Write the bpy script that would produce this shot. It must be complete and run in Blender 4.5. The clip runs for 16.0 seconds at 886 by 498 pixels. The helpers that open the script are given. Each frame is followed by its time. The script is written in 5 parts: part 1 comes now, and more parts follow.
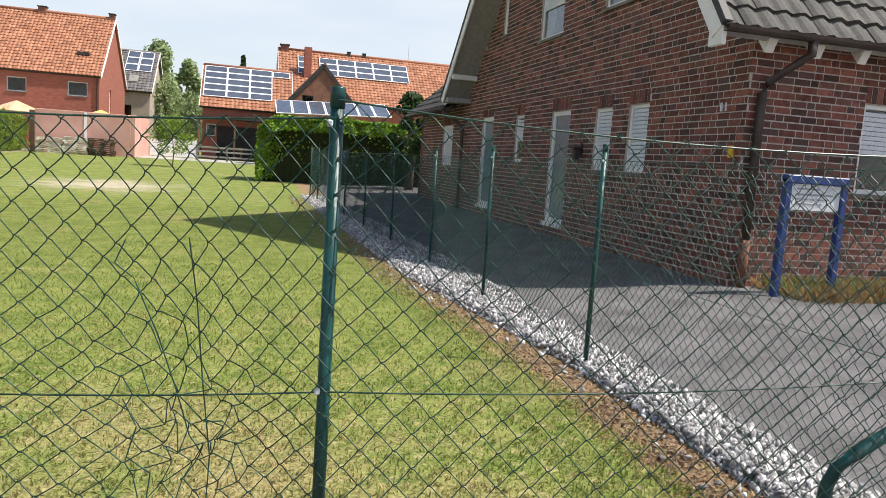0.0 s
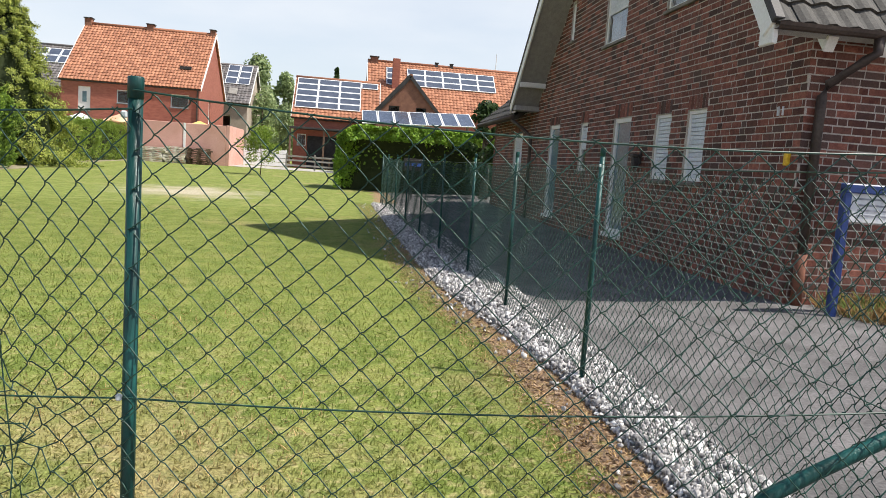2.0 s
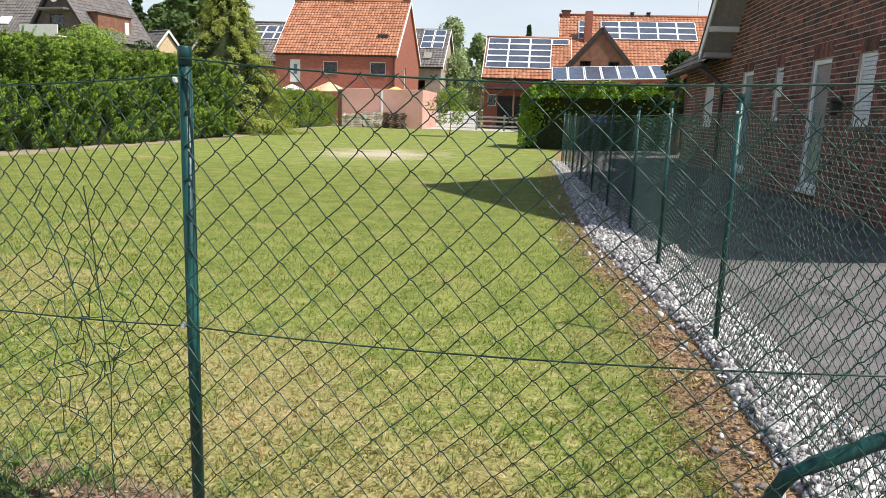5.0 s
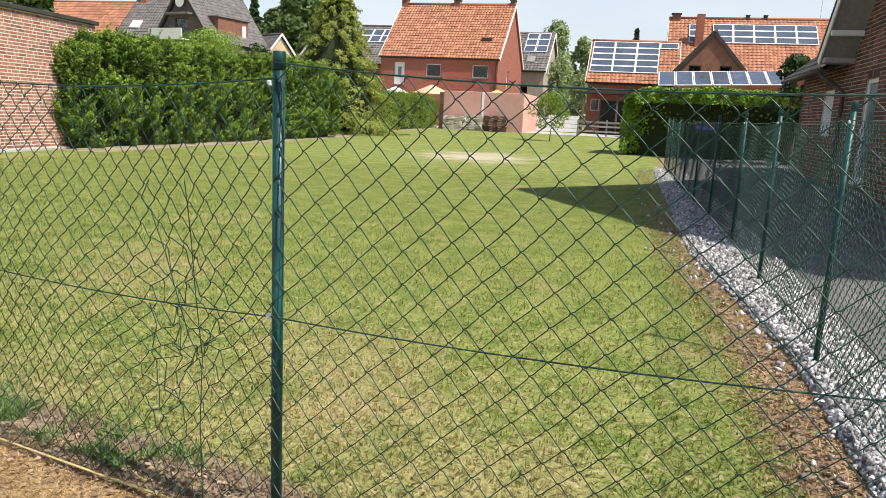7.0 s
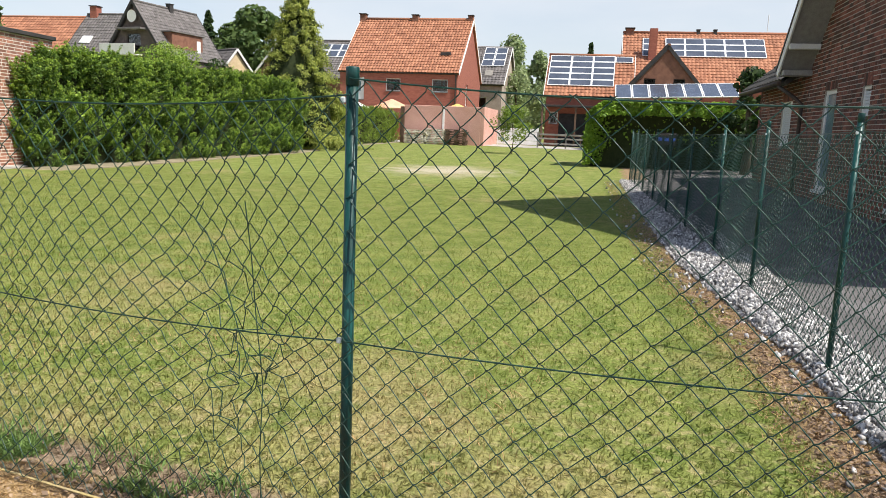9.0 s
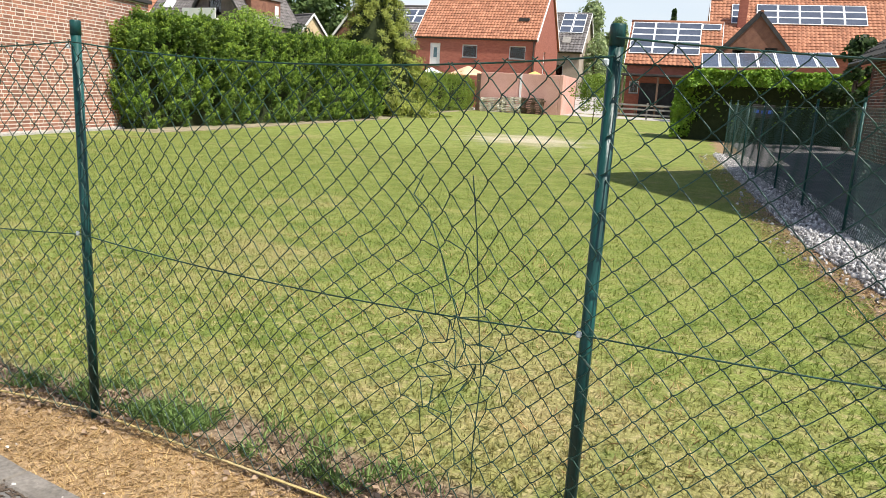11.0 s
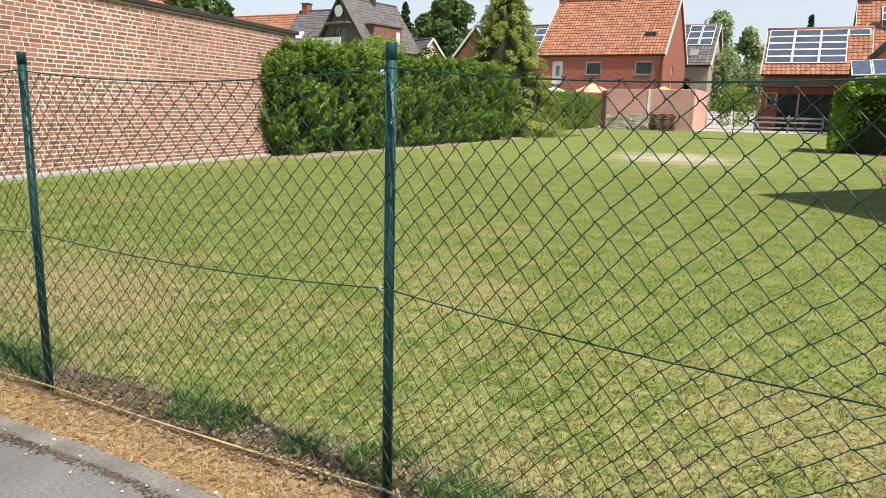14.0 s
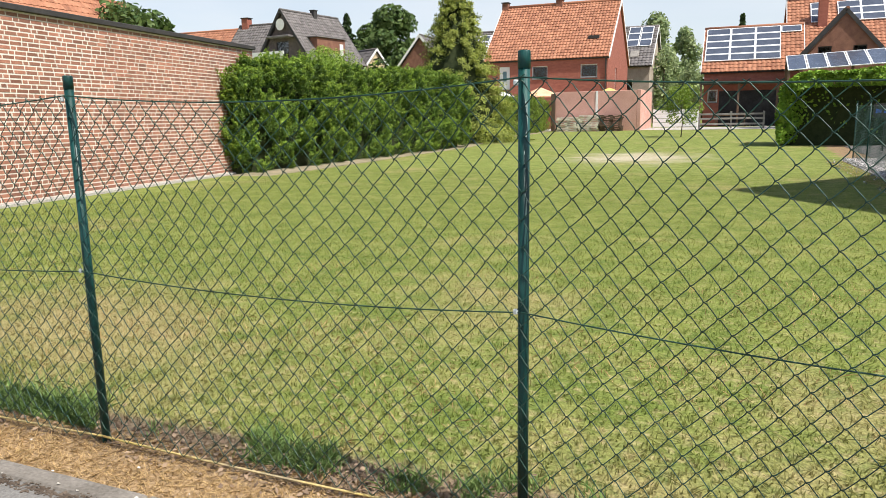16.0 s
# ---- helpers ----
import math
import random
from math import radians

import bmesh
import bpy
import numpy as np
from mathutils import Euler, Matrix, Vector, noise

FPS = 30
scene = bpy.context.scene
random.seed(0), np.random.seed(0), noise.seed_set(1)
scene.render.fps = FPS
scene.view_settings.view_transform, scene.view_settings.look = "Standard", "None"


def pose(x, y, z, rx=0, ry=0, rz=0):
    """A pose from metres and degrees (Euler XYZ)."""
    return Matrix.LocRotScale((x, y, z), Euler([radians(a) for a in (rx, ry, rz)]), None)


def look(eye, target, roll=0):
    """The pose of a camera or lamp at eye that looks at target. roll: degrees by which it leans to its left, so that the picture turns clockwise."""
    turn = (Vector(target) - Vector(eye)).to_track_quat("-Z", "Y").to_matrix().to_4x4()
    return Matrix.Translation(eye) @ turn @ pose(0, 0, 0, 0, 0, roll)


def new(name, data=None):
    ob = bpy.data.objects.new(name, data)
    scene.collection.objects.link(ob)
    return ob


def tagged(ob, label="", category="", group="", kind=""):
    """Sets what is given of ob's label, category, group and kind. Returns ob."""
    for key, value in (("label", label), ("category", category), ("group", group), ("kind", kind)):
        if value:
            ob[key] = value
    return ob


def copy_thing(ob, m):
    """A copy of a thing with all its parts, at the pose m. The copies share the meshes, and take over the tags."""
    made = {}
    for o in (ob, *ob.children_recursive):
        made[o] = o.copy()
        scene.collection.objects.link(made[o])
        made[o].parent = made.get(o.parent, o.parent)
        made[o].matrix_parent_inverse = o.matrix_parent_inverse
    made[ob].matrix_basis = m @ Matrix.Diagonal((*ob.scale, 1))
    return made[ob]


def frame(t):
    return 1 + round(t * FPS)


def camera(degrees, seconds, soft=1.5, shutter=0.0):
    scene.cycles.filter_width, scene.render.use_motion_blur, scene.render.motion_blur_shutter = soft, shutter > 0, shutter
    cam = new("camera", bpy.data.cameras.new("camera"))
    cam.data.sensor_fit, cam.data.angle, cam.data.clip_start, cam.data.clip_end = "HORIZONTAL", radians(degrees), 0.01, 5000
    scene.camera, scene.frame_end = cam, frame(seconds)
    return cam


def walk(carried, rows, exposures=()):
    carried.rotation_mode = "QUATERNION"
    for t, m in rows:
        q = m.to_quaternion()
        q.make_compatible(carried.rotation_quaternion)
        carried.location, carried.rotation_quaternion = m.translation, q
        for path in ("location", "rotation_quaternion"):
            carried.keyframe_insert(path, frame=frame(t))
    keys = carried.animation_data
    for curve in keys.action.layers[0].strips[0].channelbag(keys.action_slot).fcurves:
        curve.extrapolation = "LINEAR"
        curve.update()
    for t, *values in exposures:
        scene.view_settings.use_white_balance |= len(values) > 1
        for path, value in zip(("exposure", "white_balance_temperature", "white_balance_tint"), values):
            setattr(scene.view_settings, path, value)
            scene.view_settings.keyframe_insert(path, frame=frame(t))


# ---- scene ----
cam = camera(63.6, 16.0, soft=0.75)
PATH = [
    (0, (0.253, 0.042, 1.188), (0.779, 1.957, 0.948), 3.9),
    (0.5, (0.4, 0.107, 1.192), (0.885, 2.03, 0.933), 3.5),
    (1, (0.587, 0.073, 1.19), (0.897, 2.03, 0.913), 3.7),
    (1.5, (0.751, 0.029, 1.195), (1.028, 1.99, 0.912), 4.4),
    (2, (0.871, 0.058, 1.197), (1.146, 2.025, 0.967), 4.1),
    (2.5, (0.965, 0.099, 1.201), (1.099, 2.082, 0.981), 2.6),
    (3, (1.133, 0.071, 1.209), (0.893, 2.048, 1.017), 4.4),
    (3.5, (1.209, 0.056, 1.21), (0.923, 2.019, 0.954), 3.1),
    (4, (1.197, 0.002, 1.189), (0.99, 1.954, 0.803), 2.2),
    (6.5, (1.419, -0.006, 1.213), (0.951, 1.908, 0.87), 2.5),
    (7, (1.327, -0.014, 1.203), (0.805, 1.881, 0.831), 2.9),
    (7.5, (1.214, -0.054, 1.194), (0.802, 1.873, 0.853), 3.5),
    (8, (1.149, -0.091, 1.196), (0.753, 1.844, 0.884), 2.9),
    (10.5, (0.719, 0.048, 1.185), (0.267, 1.955, 0.785), 1.8),
    (11, (0.567, 0.044, 1.173), (-0.012, 1.911, 0.749), 3.2),
    (11.5, (0.421, 0.105, 1.164), (-0.302, 1.928, 0.774), 0.8),
    (12, (0.3, 0.197, 1.163), (-0.38, 2.041, 0.794), 1.9),
    (12.5, (0.158, 0.168, 1.158), (-0.368, 2.053, 0.744), 1.9),
    (13, (-0.004, 0.084, 1.145), (-0.561, 1.953, 0.704), 0.5),
    (13.5, (-0.11, 0.1, 1.145), (-0.82, 1.924, 0.732), 0.6),
    (14, (-0.227, 0.187, 1.161), (-1.1, 1.946, 0.778), 1.4),
    (14.5, (-0.333, 0.224, 1.164), (-0.945, 2.098, 0.825), 1.5),
    (15, (-0.486, 0.133, 1.167), (-1.034, 2.012, 0.756), 0.1),
    (15.5, (-0.61, 0.1, 1.175), (-1.321, 1.931, 0.799), 0.9),
    (16, (-0.738, 0.101, 1.169), (-1.486, 1.921, 0.81), -1.0),
]
walk(cam, [(t, look(eye, aim, roll)) for t, eye, aim, roll in PATH], exposures=[(0.0, 0.46), (2.5, 0.45), (3.0, 0.34), (3.5, 0.22), (4.0, 0.37), (6.5, 0.45), (8.0, 0.42), (10.5, 0.33), (11.0, 0.51), (11.5, 0.47), (13.5, 0.45), (14.0, 0.38), (15.0, 0.3), (16.0, 0.42)])


# ---- world and sun ----
SUN = Vector((0.622, -0.195, 1.0)).normalized()
world = bpy.data.worlds.new("sky")
scene.world = world
world.use_nodes = True
wn, wl = world.node_tree.nodes, world.node_tree.links
sky = wn.new("ShaderNodeTexSky")
sky.sky_type = "NISHITA"
sky.sun_disc = False
sky.sun_elevation = math.asin(SUN.z)
sky.sun_rotation = math.atan2(SUN.x, SUN.y)
sky.air_density, sky.dust_density, sky.ozone_density = 1.0, 1.3, 1.0
cloud = wn.new("ShaderNodeTexNoise")
cloud.inputs["Scale"].default_value = 2.2
cloud.inputs["Detail"].default_value = 6
coord = wn.new("ShaderNodeTexCoord")
stretch = wn.new("ShaderNodeMapping")
stretch.inputs["Scale"].default_value = (1, 1, 3.5)
wl.new(coord.outputs["Generated"], stretch.inputs["Vector"])
wl.new(stretch.outputs[0], cloud.inputs["Vector"])
ramp = wn.new("ShaderNodeValToRGB")
ramp.color_ramp.elements[0].position, ramp.color_ramp.elements[1].position = 0.42, 0.72
wl.new(cloud.outputs["Fac"], ramp.inputs[0])
veil = wn.new("ShaderNodeMixRGB")
veil.inputs["Color2"].default_value = (5.75, 6.0, 6.35, 1)
amount = wn.new("ShaderNodeMath")
amount.operation = "MULTIPLY_ADD"
amount.inputs[1].default_value, amount.inputs[2].default_value = 0.4, 0.5
wl.new(ramp.outputs[0], amount.inputs[0])
height = wn.new("ShaderNodeSeparateXYZ")
wl.new(coord.outputs["Generated"], height.inputs[0])
thin = wn.new("ShaderNodeMapRange")
thin.interpolation_type = "SMOOTHSTEP"
thin.inputs["From Min"].default_value, thin.inputs["From Max"].default_value = 0.2, 0.62
thin.inputs["To Min"].default_value, thin.inputs["To Max"].default_value = 1.0, 0.03
wl.new(height.outputs["Z"], thin.inputs["Value"])
haze = wn.new("ShaderNodeMath")
haze.operation = "MULTIPLY"
wl.new(amount.outputs[0], haze.inputs[0])
wl.new(thin.outputs[0], haze.inputs[1])
wl.new(haze.outputs[0], veil.inputs["Fac"])
wl.new(sky.outputs[0], veil.inputs["Color1"])
wl.new(veil.outputs[0], wn["Background"].inputs["Color"])
wn["Background"].inputs["Strength"].default_value = 0.118
sun = new("sun", bpy.data.lights.new("sun", "SUN"))
sun.data.energy, sun.data.angle, sun.data.color = 5.0, radians(0.6), (1.0, 0.95, 0.87)
sun.rotation_euler = (-SUN).to_track_quat("-Z", "Y").to_euler()


# ---- materials ----
def surface(name, low, high, scale=4.0, rough=0.85, bump=0.25, fine=60.0, metal=0.0, spread=0.0, other=None, stretch=(1, 1, 1), spec=0.3, depth=0.01):
    """Two colours by broad noise, darker and lighter by fine noise, relief, and a random tint for each piece."""
    m = bpy.data.materials.new(name)
    m.use_nodes = True
    n, l = m.node_tree.nodes, m.node_tree.links
    b = n["Principled BSDF"]
    geo = n.new("ShaderNodeNewGeometry")
    mp = n.new("ShaderNodeMapping")
    mp.inputs["Scale"].default_value = stretch
    l.new(geo.outputs["Position"], mp.inputs["Vector"])
    broad = n.new("ShaderNodeTexNoise")
    broad.inputs["Scale"].default_value, broad.inputs["Detail"].default_value = scale, 5
    l.new(mp.outputs[0], broad.inputs["Vector"])
    rp = n.new("ShaderNodeValToRGB")
    rp.color_ramp.elements[0].position, rp.color_ramp.elements[1].position = 0.33, 0.67
    rp.color_ramp.elements[0].color, rp.color_ramp.elements[1].color = (*low, 1), (*high, 1)
    l.new(broad.outputs["Fac"], rp.inputs[0])
    grain = n.new("ShaderNodeTexNoise")
    grain.inputs["Scale"].default_value, grain.inputs["Detail"].default_value = fine, 4
    l.new(mp.outputs[0], grain.inputs["Vector"])
    out = rp.outputs[0]
    if spread or other:
        rnd = n.new("ShaderNodeObjectInfo")
        both = n.new("ShaderNodeMath")
        both.operation = "ADD"
        l.new(rnd.outputs["Random"], both.inputs[0])
        l.new(geo.outputs["Random Per Island"], both.inputs[1])
        wrap = n.new("ShaderNodeMath")
        wrap.operation = "FRACT"
        l.new(both.outputs[0], wrap.inputs[0])
        if other:
            pick = n.new("ShaderNodeValToRGB")
            pick.color_ramp.elements[0].position, pick.color_ramp.elements[1].position = 0.35, 0.95
            l.new(wrap.outputs[0], pick.inputs[0])
            mx = n.new("ShaderNodeMixRGB")
            mx.inputs["Color2"].default_value = (*other, 1)
            l.new(pick.outputs[0], mx.inputs["Fac"])
            l.new(out, mx.inputs["Color1"])
            out = mx.outputs[0]
        hsv = n.new("ShaderNodeHueSaturation")
        val = n.new("ShaderNodeMapRange")
        val.inputs["To Min"].default_value, val.inputs["To Max"].default_value = 1 - spread, 1 + spread
        twist = n.new("ShaderNodeMath")
        twist.operation = "PINGPONG"
        twist.inputs[1].default_value = 0.143
        l.new(wrap.outputs[0], twist.inputs[0])
        grow = n.new("ShaderNodeMath")
        grow.operation = "MULTIPLY"
        grow.inputs[1].default_value = 7.0
        l.new(twist.outputs[0], grow.inputs[0])
        l.new(grow.outputs[0], val.inputs["Value"])
        l.new(val.outputs[0], hsv.inputs["Value"])
        l.new(out, hsv.inputs["Color"])
        out = hsv.outputs[0]
    shade = n.new("ShaderNodeMixRGB")
    shade.blend_type = "OVERLAY"
    shade.inputs["Fac"].default_value = 0.55
    l.new(out, shade.inputs["Color1"])
    l.new(grain.outputs["Fac"], shade.inputs["Color2"])
    l.new(shade.outputs[0], b.inputs["Base Color"])
    b.inputs["Roughness"].default_value, b.inputs["Metallic"].default_value = rough, metal
    b.inputs["Specular IOR Level"].default_value = spec
    if bump:
        bp = n.new("ShaderNodeBump")
        bp.inputs["Strength"].default_value, bp.inputs["Distance"].default_value = bump, depth
        l.new(grain.outputs["Fac"], bp.inputs["Height"])
        l.new(bp.outputs[0], b.inputs["Normal"])
    return m


def foliage(name, dark, light, through_light=0.35, rough=0.5):
    m = bpy.data.materials.new(name)
    m.use_nodes = True
    n, l = m.node_tree.nodes, m.node_tree.links
    b = n["Principled BSDF"]
    geo = n.new("ShaderNodeNewGeometry")
    rp = n.new("ShaderNodeValToRGB")
    rp.color_ramp.elements[0].color, rp.color_ramp.elements[1].color = (*dark, 1), (*light, 1)
    l.new(geo.outputs["Random Per Island"], rp.inputs[0])
    broad = n.new("ShaderNodeTexNoise")
    broad.inputs["Scale"].default_value = 1.3
    l.new(geo.outputs["Position"], broad.inputs["Vector"])
    mx = n.new("ShaderNodeMixRGB")
    mx.blend_type = "OVERLAY"
    mx.inputs["Fac"].default_value = 0.5
    l.new(rp.outputs[0], mx.inputs["Color1"])
    l.new(broad.outputs["Fac"], mx.inputs["Color2"])
    l.new(mx.outputs[0], b.inputs["Base Color"])
    b.inputs["Roughness"].default_value = rough
    b.inputs["Specular IOR Level"].default_value = 0.25
    tr = n.new("ShaderNodeBsdfTranslucent")
    l.new(mx.outputs[0], tr.inputs["Color"])
    mix = n.new("ShaderNodeMixShader")
    mix.inputs[0].default_value = through_light
    l.new(b.outputs[0], mix.inputs[1])
    l.new(tr.outputs[0], mix.inputs[2])
    l.new(mix.outputs[0], n["Material Output"].inputs["Surface"])
    return m


def glass(name, tint=(0.9, 0.95, 0.95)):
    m = bpy.data.materials.new(name)
    m.use_nodes = True
    b = m.node_tree.nodes["Principled BSDF"]
    b.inputs["Base Color"].default_value = (*tint, 1)
    b.inputs["Roughness"].default_value = 0.03
    b.inputs["Transmission Weight"].default_value = 1.0
    b.inputs["IOR"].default_value = 1.45
    return m


def ground_material(name="lawn", blade=False):
    """Lawn with dry patches, bare soil along the fences and a sandy spot, by place; as a ground or as blades."""
    m = bpy.data.materials.new(name)
    m.use_nodes = True
    n, l = m.node_tree.nodes, m.node_tree.links
    b = n["Principled BSDF"]
    b.inputs["Roughness"].default_value = 0.95
    b.inputs["Specular IOR Level"].default_value = 0.1
    geo = n.new("ShaderNodeNewGeometry")
    pos = geo.outputs["Position"]
    sep = n.new("ShaderNodeSeparateXYZ")
    l.new(pos, sep.inputs[0])

    def noise_of(scale, detail=5.0):
        t = n.new("ShaderNodeTexNoise")
        t.inputs["Scale"].default_value, t.inputs["Detail"].default_value = scale, detail
        l.new(pos, t.inputs["Vector"])
        return t.outputs["Fac"]

    def calc(op, a, c, d=None):
        t = n.new("ShaderNodeMath")
        t.operation = op
        for i, v in enumerate((a, c, d)):
            if v is None:
                continue
            if isinstance(v, (int, float)):
                t.inputs[i].default_value = v
            else:
                l.new(v, t.inputs[i])
        return t.outputs[0]

    def span(v, a, c):
        t = n.new("ShaderNodeMapRange")
        t.interpolation_type = "SMOOTHSTEP"
        t.inputs["From Min"].default_value, t.inputs["From Max"].default_value = a, c
        l.new(v, t.inputs["Value"])
        return t.outputs[0]

    def mixed(f, a, c):
        t = n.new("ShaderNodeMixRGB")
        l.new(f, t.inputs["Fac"])
        for key, v in (("Color1", a), ("Color2", c)):
            if isinstance(v, tuple):
                t.inputs[key].default_value = (*v, 1)
            else:
                l.new(v, t.inputs[key])
        return t.outputs[0]

    wide, mid, fine = noise_of(0.55), noise_of(3.2, 6.0), noise_of(55.0, 6.0)
    green = mixed(span(mid, 0.35, 0.68), GRASS_DARK, GRASS_LIGHT)
    # drier towards the street
    near = calc("SUBTRACT", 1.0, span(sep.outputs["Y"], 2.0, 6.0))
    dry = span(calc("ADD", calc("MULTIPLY_ADD", near, 0.18, wide), calc("MULTIPLY", mid, 0.35)), 0.7, 1.02)
    col = mixed(dry, green, GRASS_DRY)
    # small straw-coloured and deep green tufts
    col = mixed(calc("MULTIPLY", span(noise_of(17.0, 3.0), 0.5, 0.68), calc("MULTIPLY_ADD", near, 0.35, 0.3)), col, GRASS_PALE)
    col = mixed(calc("MULTIPLY", span(noise_of(7.3, 4.0), 0.54, 0.7), 0.5), col, GRASS_DEEP)
    # sandy spot
    dx = calc("MULTIPLY", calc("ADD", sep.outputs["X"], 3.3), 0.46)
    dy = calc("MULTIPLY", calc("SUBTRACT", sep.outputs["Y"], 19.8), 0.36)
    r = calc("SQRT", calc("ADD", calc("MULTIPLY", dx, dx), calc("MULTIPLY", dy, dy)), 0.0)
    rag = calc("MULTIPLY_ADD", noise_of(1.1, 7.0), 1.7, calc("MULTIPLY", mid, 0.8))
    sand = calc("SUBTRACT", 1.0, span(calc("ADD", rag, r), 1.35, 2.35))
    col = mixed(calc("MULTIPLY", sand, 0.75), col, SAND)
    # bare soil beside the gravel and along the street fence
    lead = calc("MULTIPLY_ADD", span(sep.outputs["Y"], 3.6, 8.5), 0.24, 0.0)
    side = span(calc("ADD", calc("MULTIPLY_ADD", mid, 0.75, sep.outputs["X"]), lead), 2.12, 2.42)
    side = calc("MULTIPLY", span(calc("MULTIPLY_ADD", noise_of(9.0, 7.0), 1.6, calc("MULTIPLY", side, 0.7)), 1.0, 1.5), side)
    side = calc("MULTIPLY", side, calc("SUBTRACT", 1.0, span(sep.outputs["X"], 2.6, 2.7)))
    line = calc("MULTIPLY_ADD", span(sep.outputs["X"], -1.3, 2.3), 0.55, sep.outputs["Y"])
    front = calc("SUBTRACT", 1.0, span(calc("MULTIPLY_ADD", mid, -0.5, line), 1.66, 1.9))
    col = mixed(side, col, SOIL)
    col = mixed(front, col, STRAW_SOIL)
    band = calc("SUBTRACT", 1.0, span(calc("ABSOLUTE", calc("SUBTRACT", line, 2.01), 0.0), 0.08, 0.2))
    col = mixed(calc("MULTIPLY", band, span(mid, 0.3, 0.5)), col, DARK_SOIL)
    t = n.new("ShaderNodeMixRGB")
    t.blend_type = "OVERLAY"
    t.inputs["Fac"].default_value = 0.8
    l.new(col, t.inputs["Color1"])
    l.new(fine, t.inputs["Color2"])
    if blade:
        tone = n.new("ShaderNodeHueSaturation")
        vary = n.new("ShaderNodeMapRange")
        vary.inputs["To Min"].default_value, vary.inputs["To Max"].default_value = 0.8, 1.5
        l.new(geo.outputs["Random Per Island"], vary.inputs["Value"])
        l.new(vary.outputs[0], tone.inputs["Value"])
        l.new(col, tone.inputs["Color"])
        l.new(tone.outputs[0], b.inputs["Base Color"])
        tr = n.new("ShaderNodeBsdfTranslucent")
        l.new(tone.outputs[0], tr.inputs["Color"])
        both = n.new("ShaderNodeMixShader")
        both.inputs[0].default_value = 0.4
        l.new(b.outputs[0], both.inputs[1])
        l.new(tr.outputs[0], both.inputs[2])
        l.new(both.outputs[0], n["Material Output"].inputs["Surface"])
        return m
    l.new(t.outputs[0], b.inputs["Base Color"])
    bp = n.new("ShaderNodeBump")
    bp.inputs["Strength"].default_value, bp.inputs["Distance"].default_value = 0.8, 0.02
    l.new(fine, bp.inputs["Height"])
    l.new(bp.outputs[0], b.inputs["Normal"])
    return m


GRASS_DARK, GRASS_LIGHT, GRASS_DRY = (0.146, 0.187, 0.042), (0.215, 0.242, 0.064), (0.3, 0.252, 0.112)
GRASS_PALE, GRASS_DEEP = (0.38, 0.315, 0.158), (0.092, 0.145, 0.033)
DARK_SOIL = (0.235, 0.175, 0.118)
SAND, SOIL, STRAW_SOIL = (0.5, 0.42, 0.33), (0.27, 0.18, 0.11), (0.36, 0.25, 0.14)
lawn_mat = ground_material()
asphalt = surface("asphalt", (0.1, 0.095, 0.094), (0.17, 0.161, 0.16), 2.2, 0.95, 1.0, 48, spec=0.12)
edge_soil = surface("edge_soil", (0.2, 0.175, 0.11), (0.32, 0.27, 0.18), 2.5, 0.95, 0.8, 30)
footpath_mat = surface("worn_asphalt", (0.14, 0.133, 0.122), (0.2, 0.19, 0.175), 3.0, 0.9, 0.5, 90, spec=0.2)
path_mat = surface("paving", (0.36, 0.34, 0.31), (0.45, 0.43, 0.4), 1.0, 0.9, 0.3, 40)
kerb_mat = surface("kerb_concrete", (0.16, 0.142, 0.12), (0.24, 0.215, 0.185), 6, 0.9, 0.4, 70, spread=0.1)
stone_mat = surface("quartz_gravel", (0.17, 0.165, 0.165), (0.36, 0.35, 0.345), 14, 0.85, 0.5, 120, spread=0.5, other=(0.66, 0.64, 0.62))
brick_mat = surface("red_brick", (0.14, 0.048, 0.036), (0.25, 0.098, 0.068), 15, 0.85, 0.5, 80, spread=0.42, other=(0.085, 0.05, 0.042), depth=0.004)
mortar_mat = surface("mortar", (0.4, 0.355, 0.31), (0.52, 0.47, 0.42), 5, 0.95, 0.4, 90)
pale_brick = surface("salmon_brick", (0.28, 0.12, 0.08), (0.4, 0.19, 0.13), 5, 0.85, 0.4, 70, spread=0.24, other=(0.25, 0.12, 0.085), depth=0.004)
pale_mortar = surface("pale_mortar", (0.62, 0.57, 0.5), (0.72, 0.67, 0.6), 4, 0.95, 0.3, 80)
far_brick = surface("far_brick", (0.27, 0.095, 0.066), (0.36, 0.132, 0.092), 3, 0.85, 0.3, 30, spread=0.03, stretch=(1, 1, 3))
far_brick_dark = surface("brown_brick", (0.17, 0.08, 0.055), (0.25, 0.12, 0.08), 3, 0.85, 0.3, 30)
stone_wall_mat = surface("beige_render", (0.33, 0.27, 0.22), (0.42, 0.35, 0.29), 2, 0.9, 0.3, 30)
yellow_render = surface("ochre_render", (0.55, 0.42, 0.25), (0.62, 0.49, 0.31), 2, 0.9, 0.2, 30)
pink_mat = surface("pink_render", (0.54, 0.3, 0.24), (0.62, 0.36, 0.3), 1.2, 0.9, 0.3, 40)
tile_orange = surface("clay_tile", (0.33, 0.145, 0.082), (0.43, 0.2, 0.118), 1.4, 0.85, 0.2, 30, spread=0.12, other=(0.28, 0.12, 0.07))
tile_dark = surface("dark_tile", (0.05, 0.047, 0.043), (0.095, 0.088, 0.078), 2.5, 0.75, 0.3, 40, spread=0.2)
tile_grey = surface("grey_tile", (0.11, 0.1, 0.095), (0.17, 0.155, 0.15), 2, 0.8, 0.3, 30, spread=0.15)
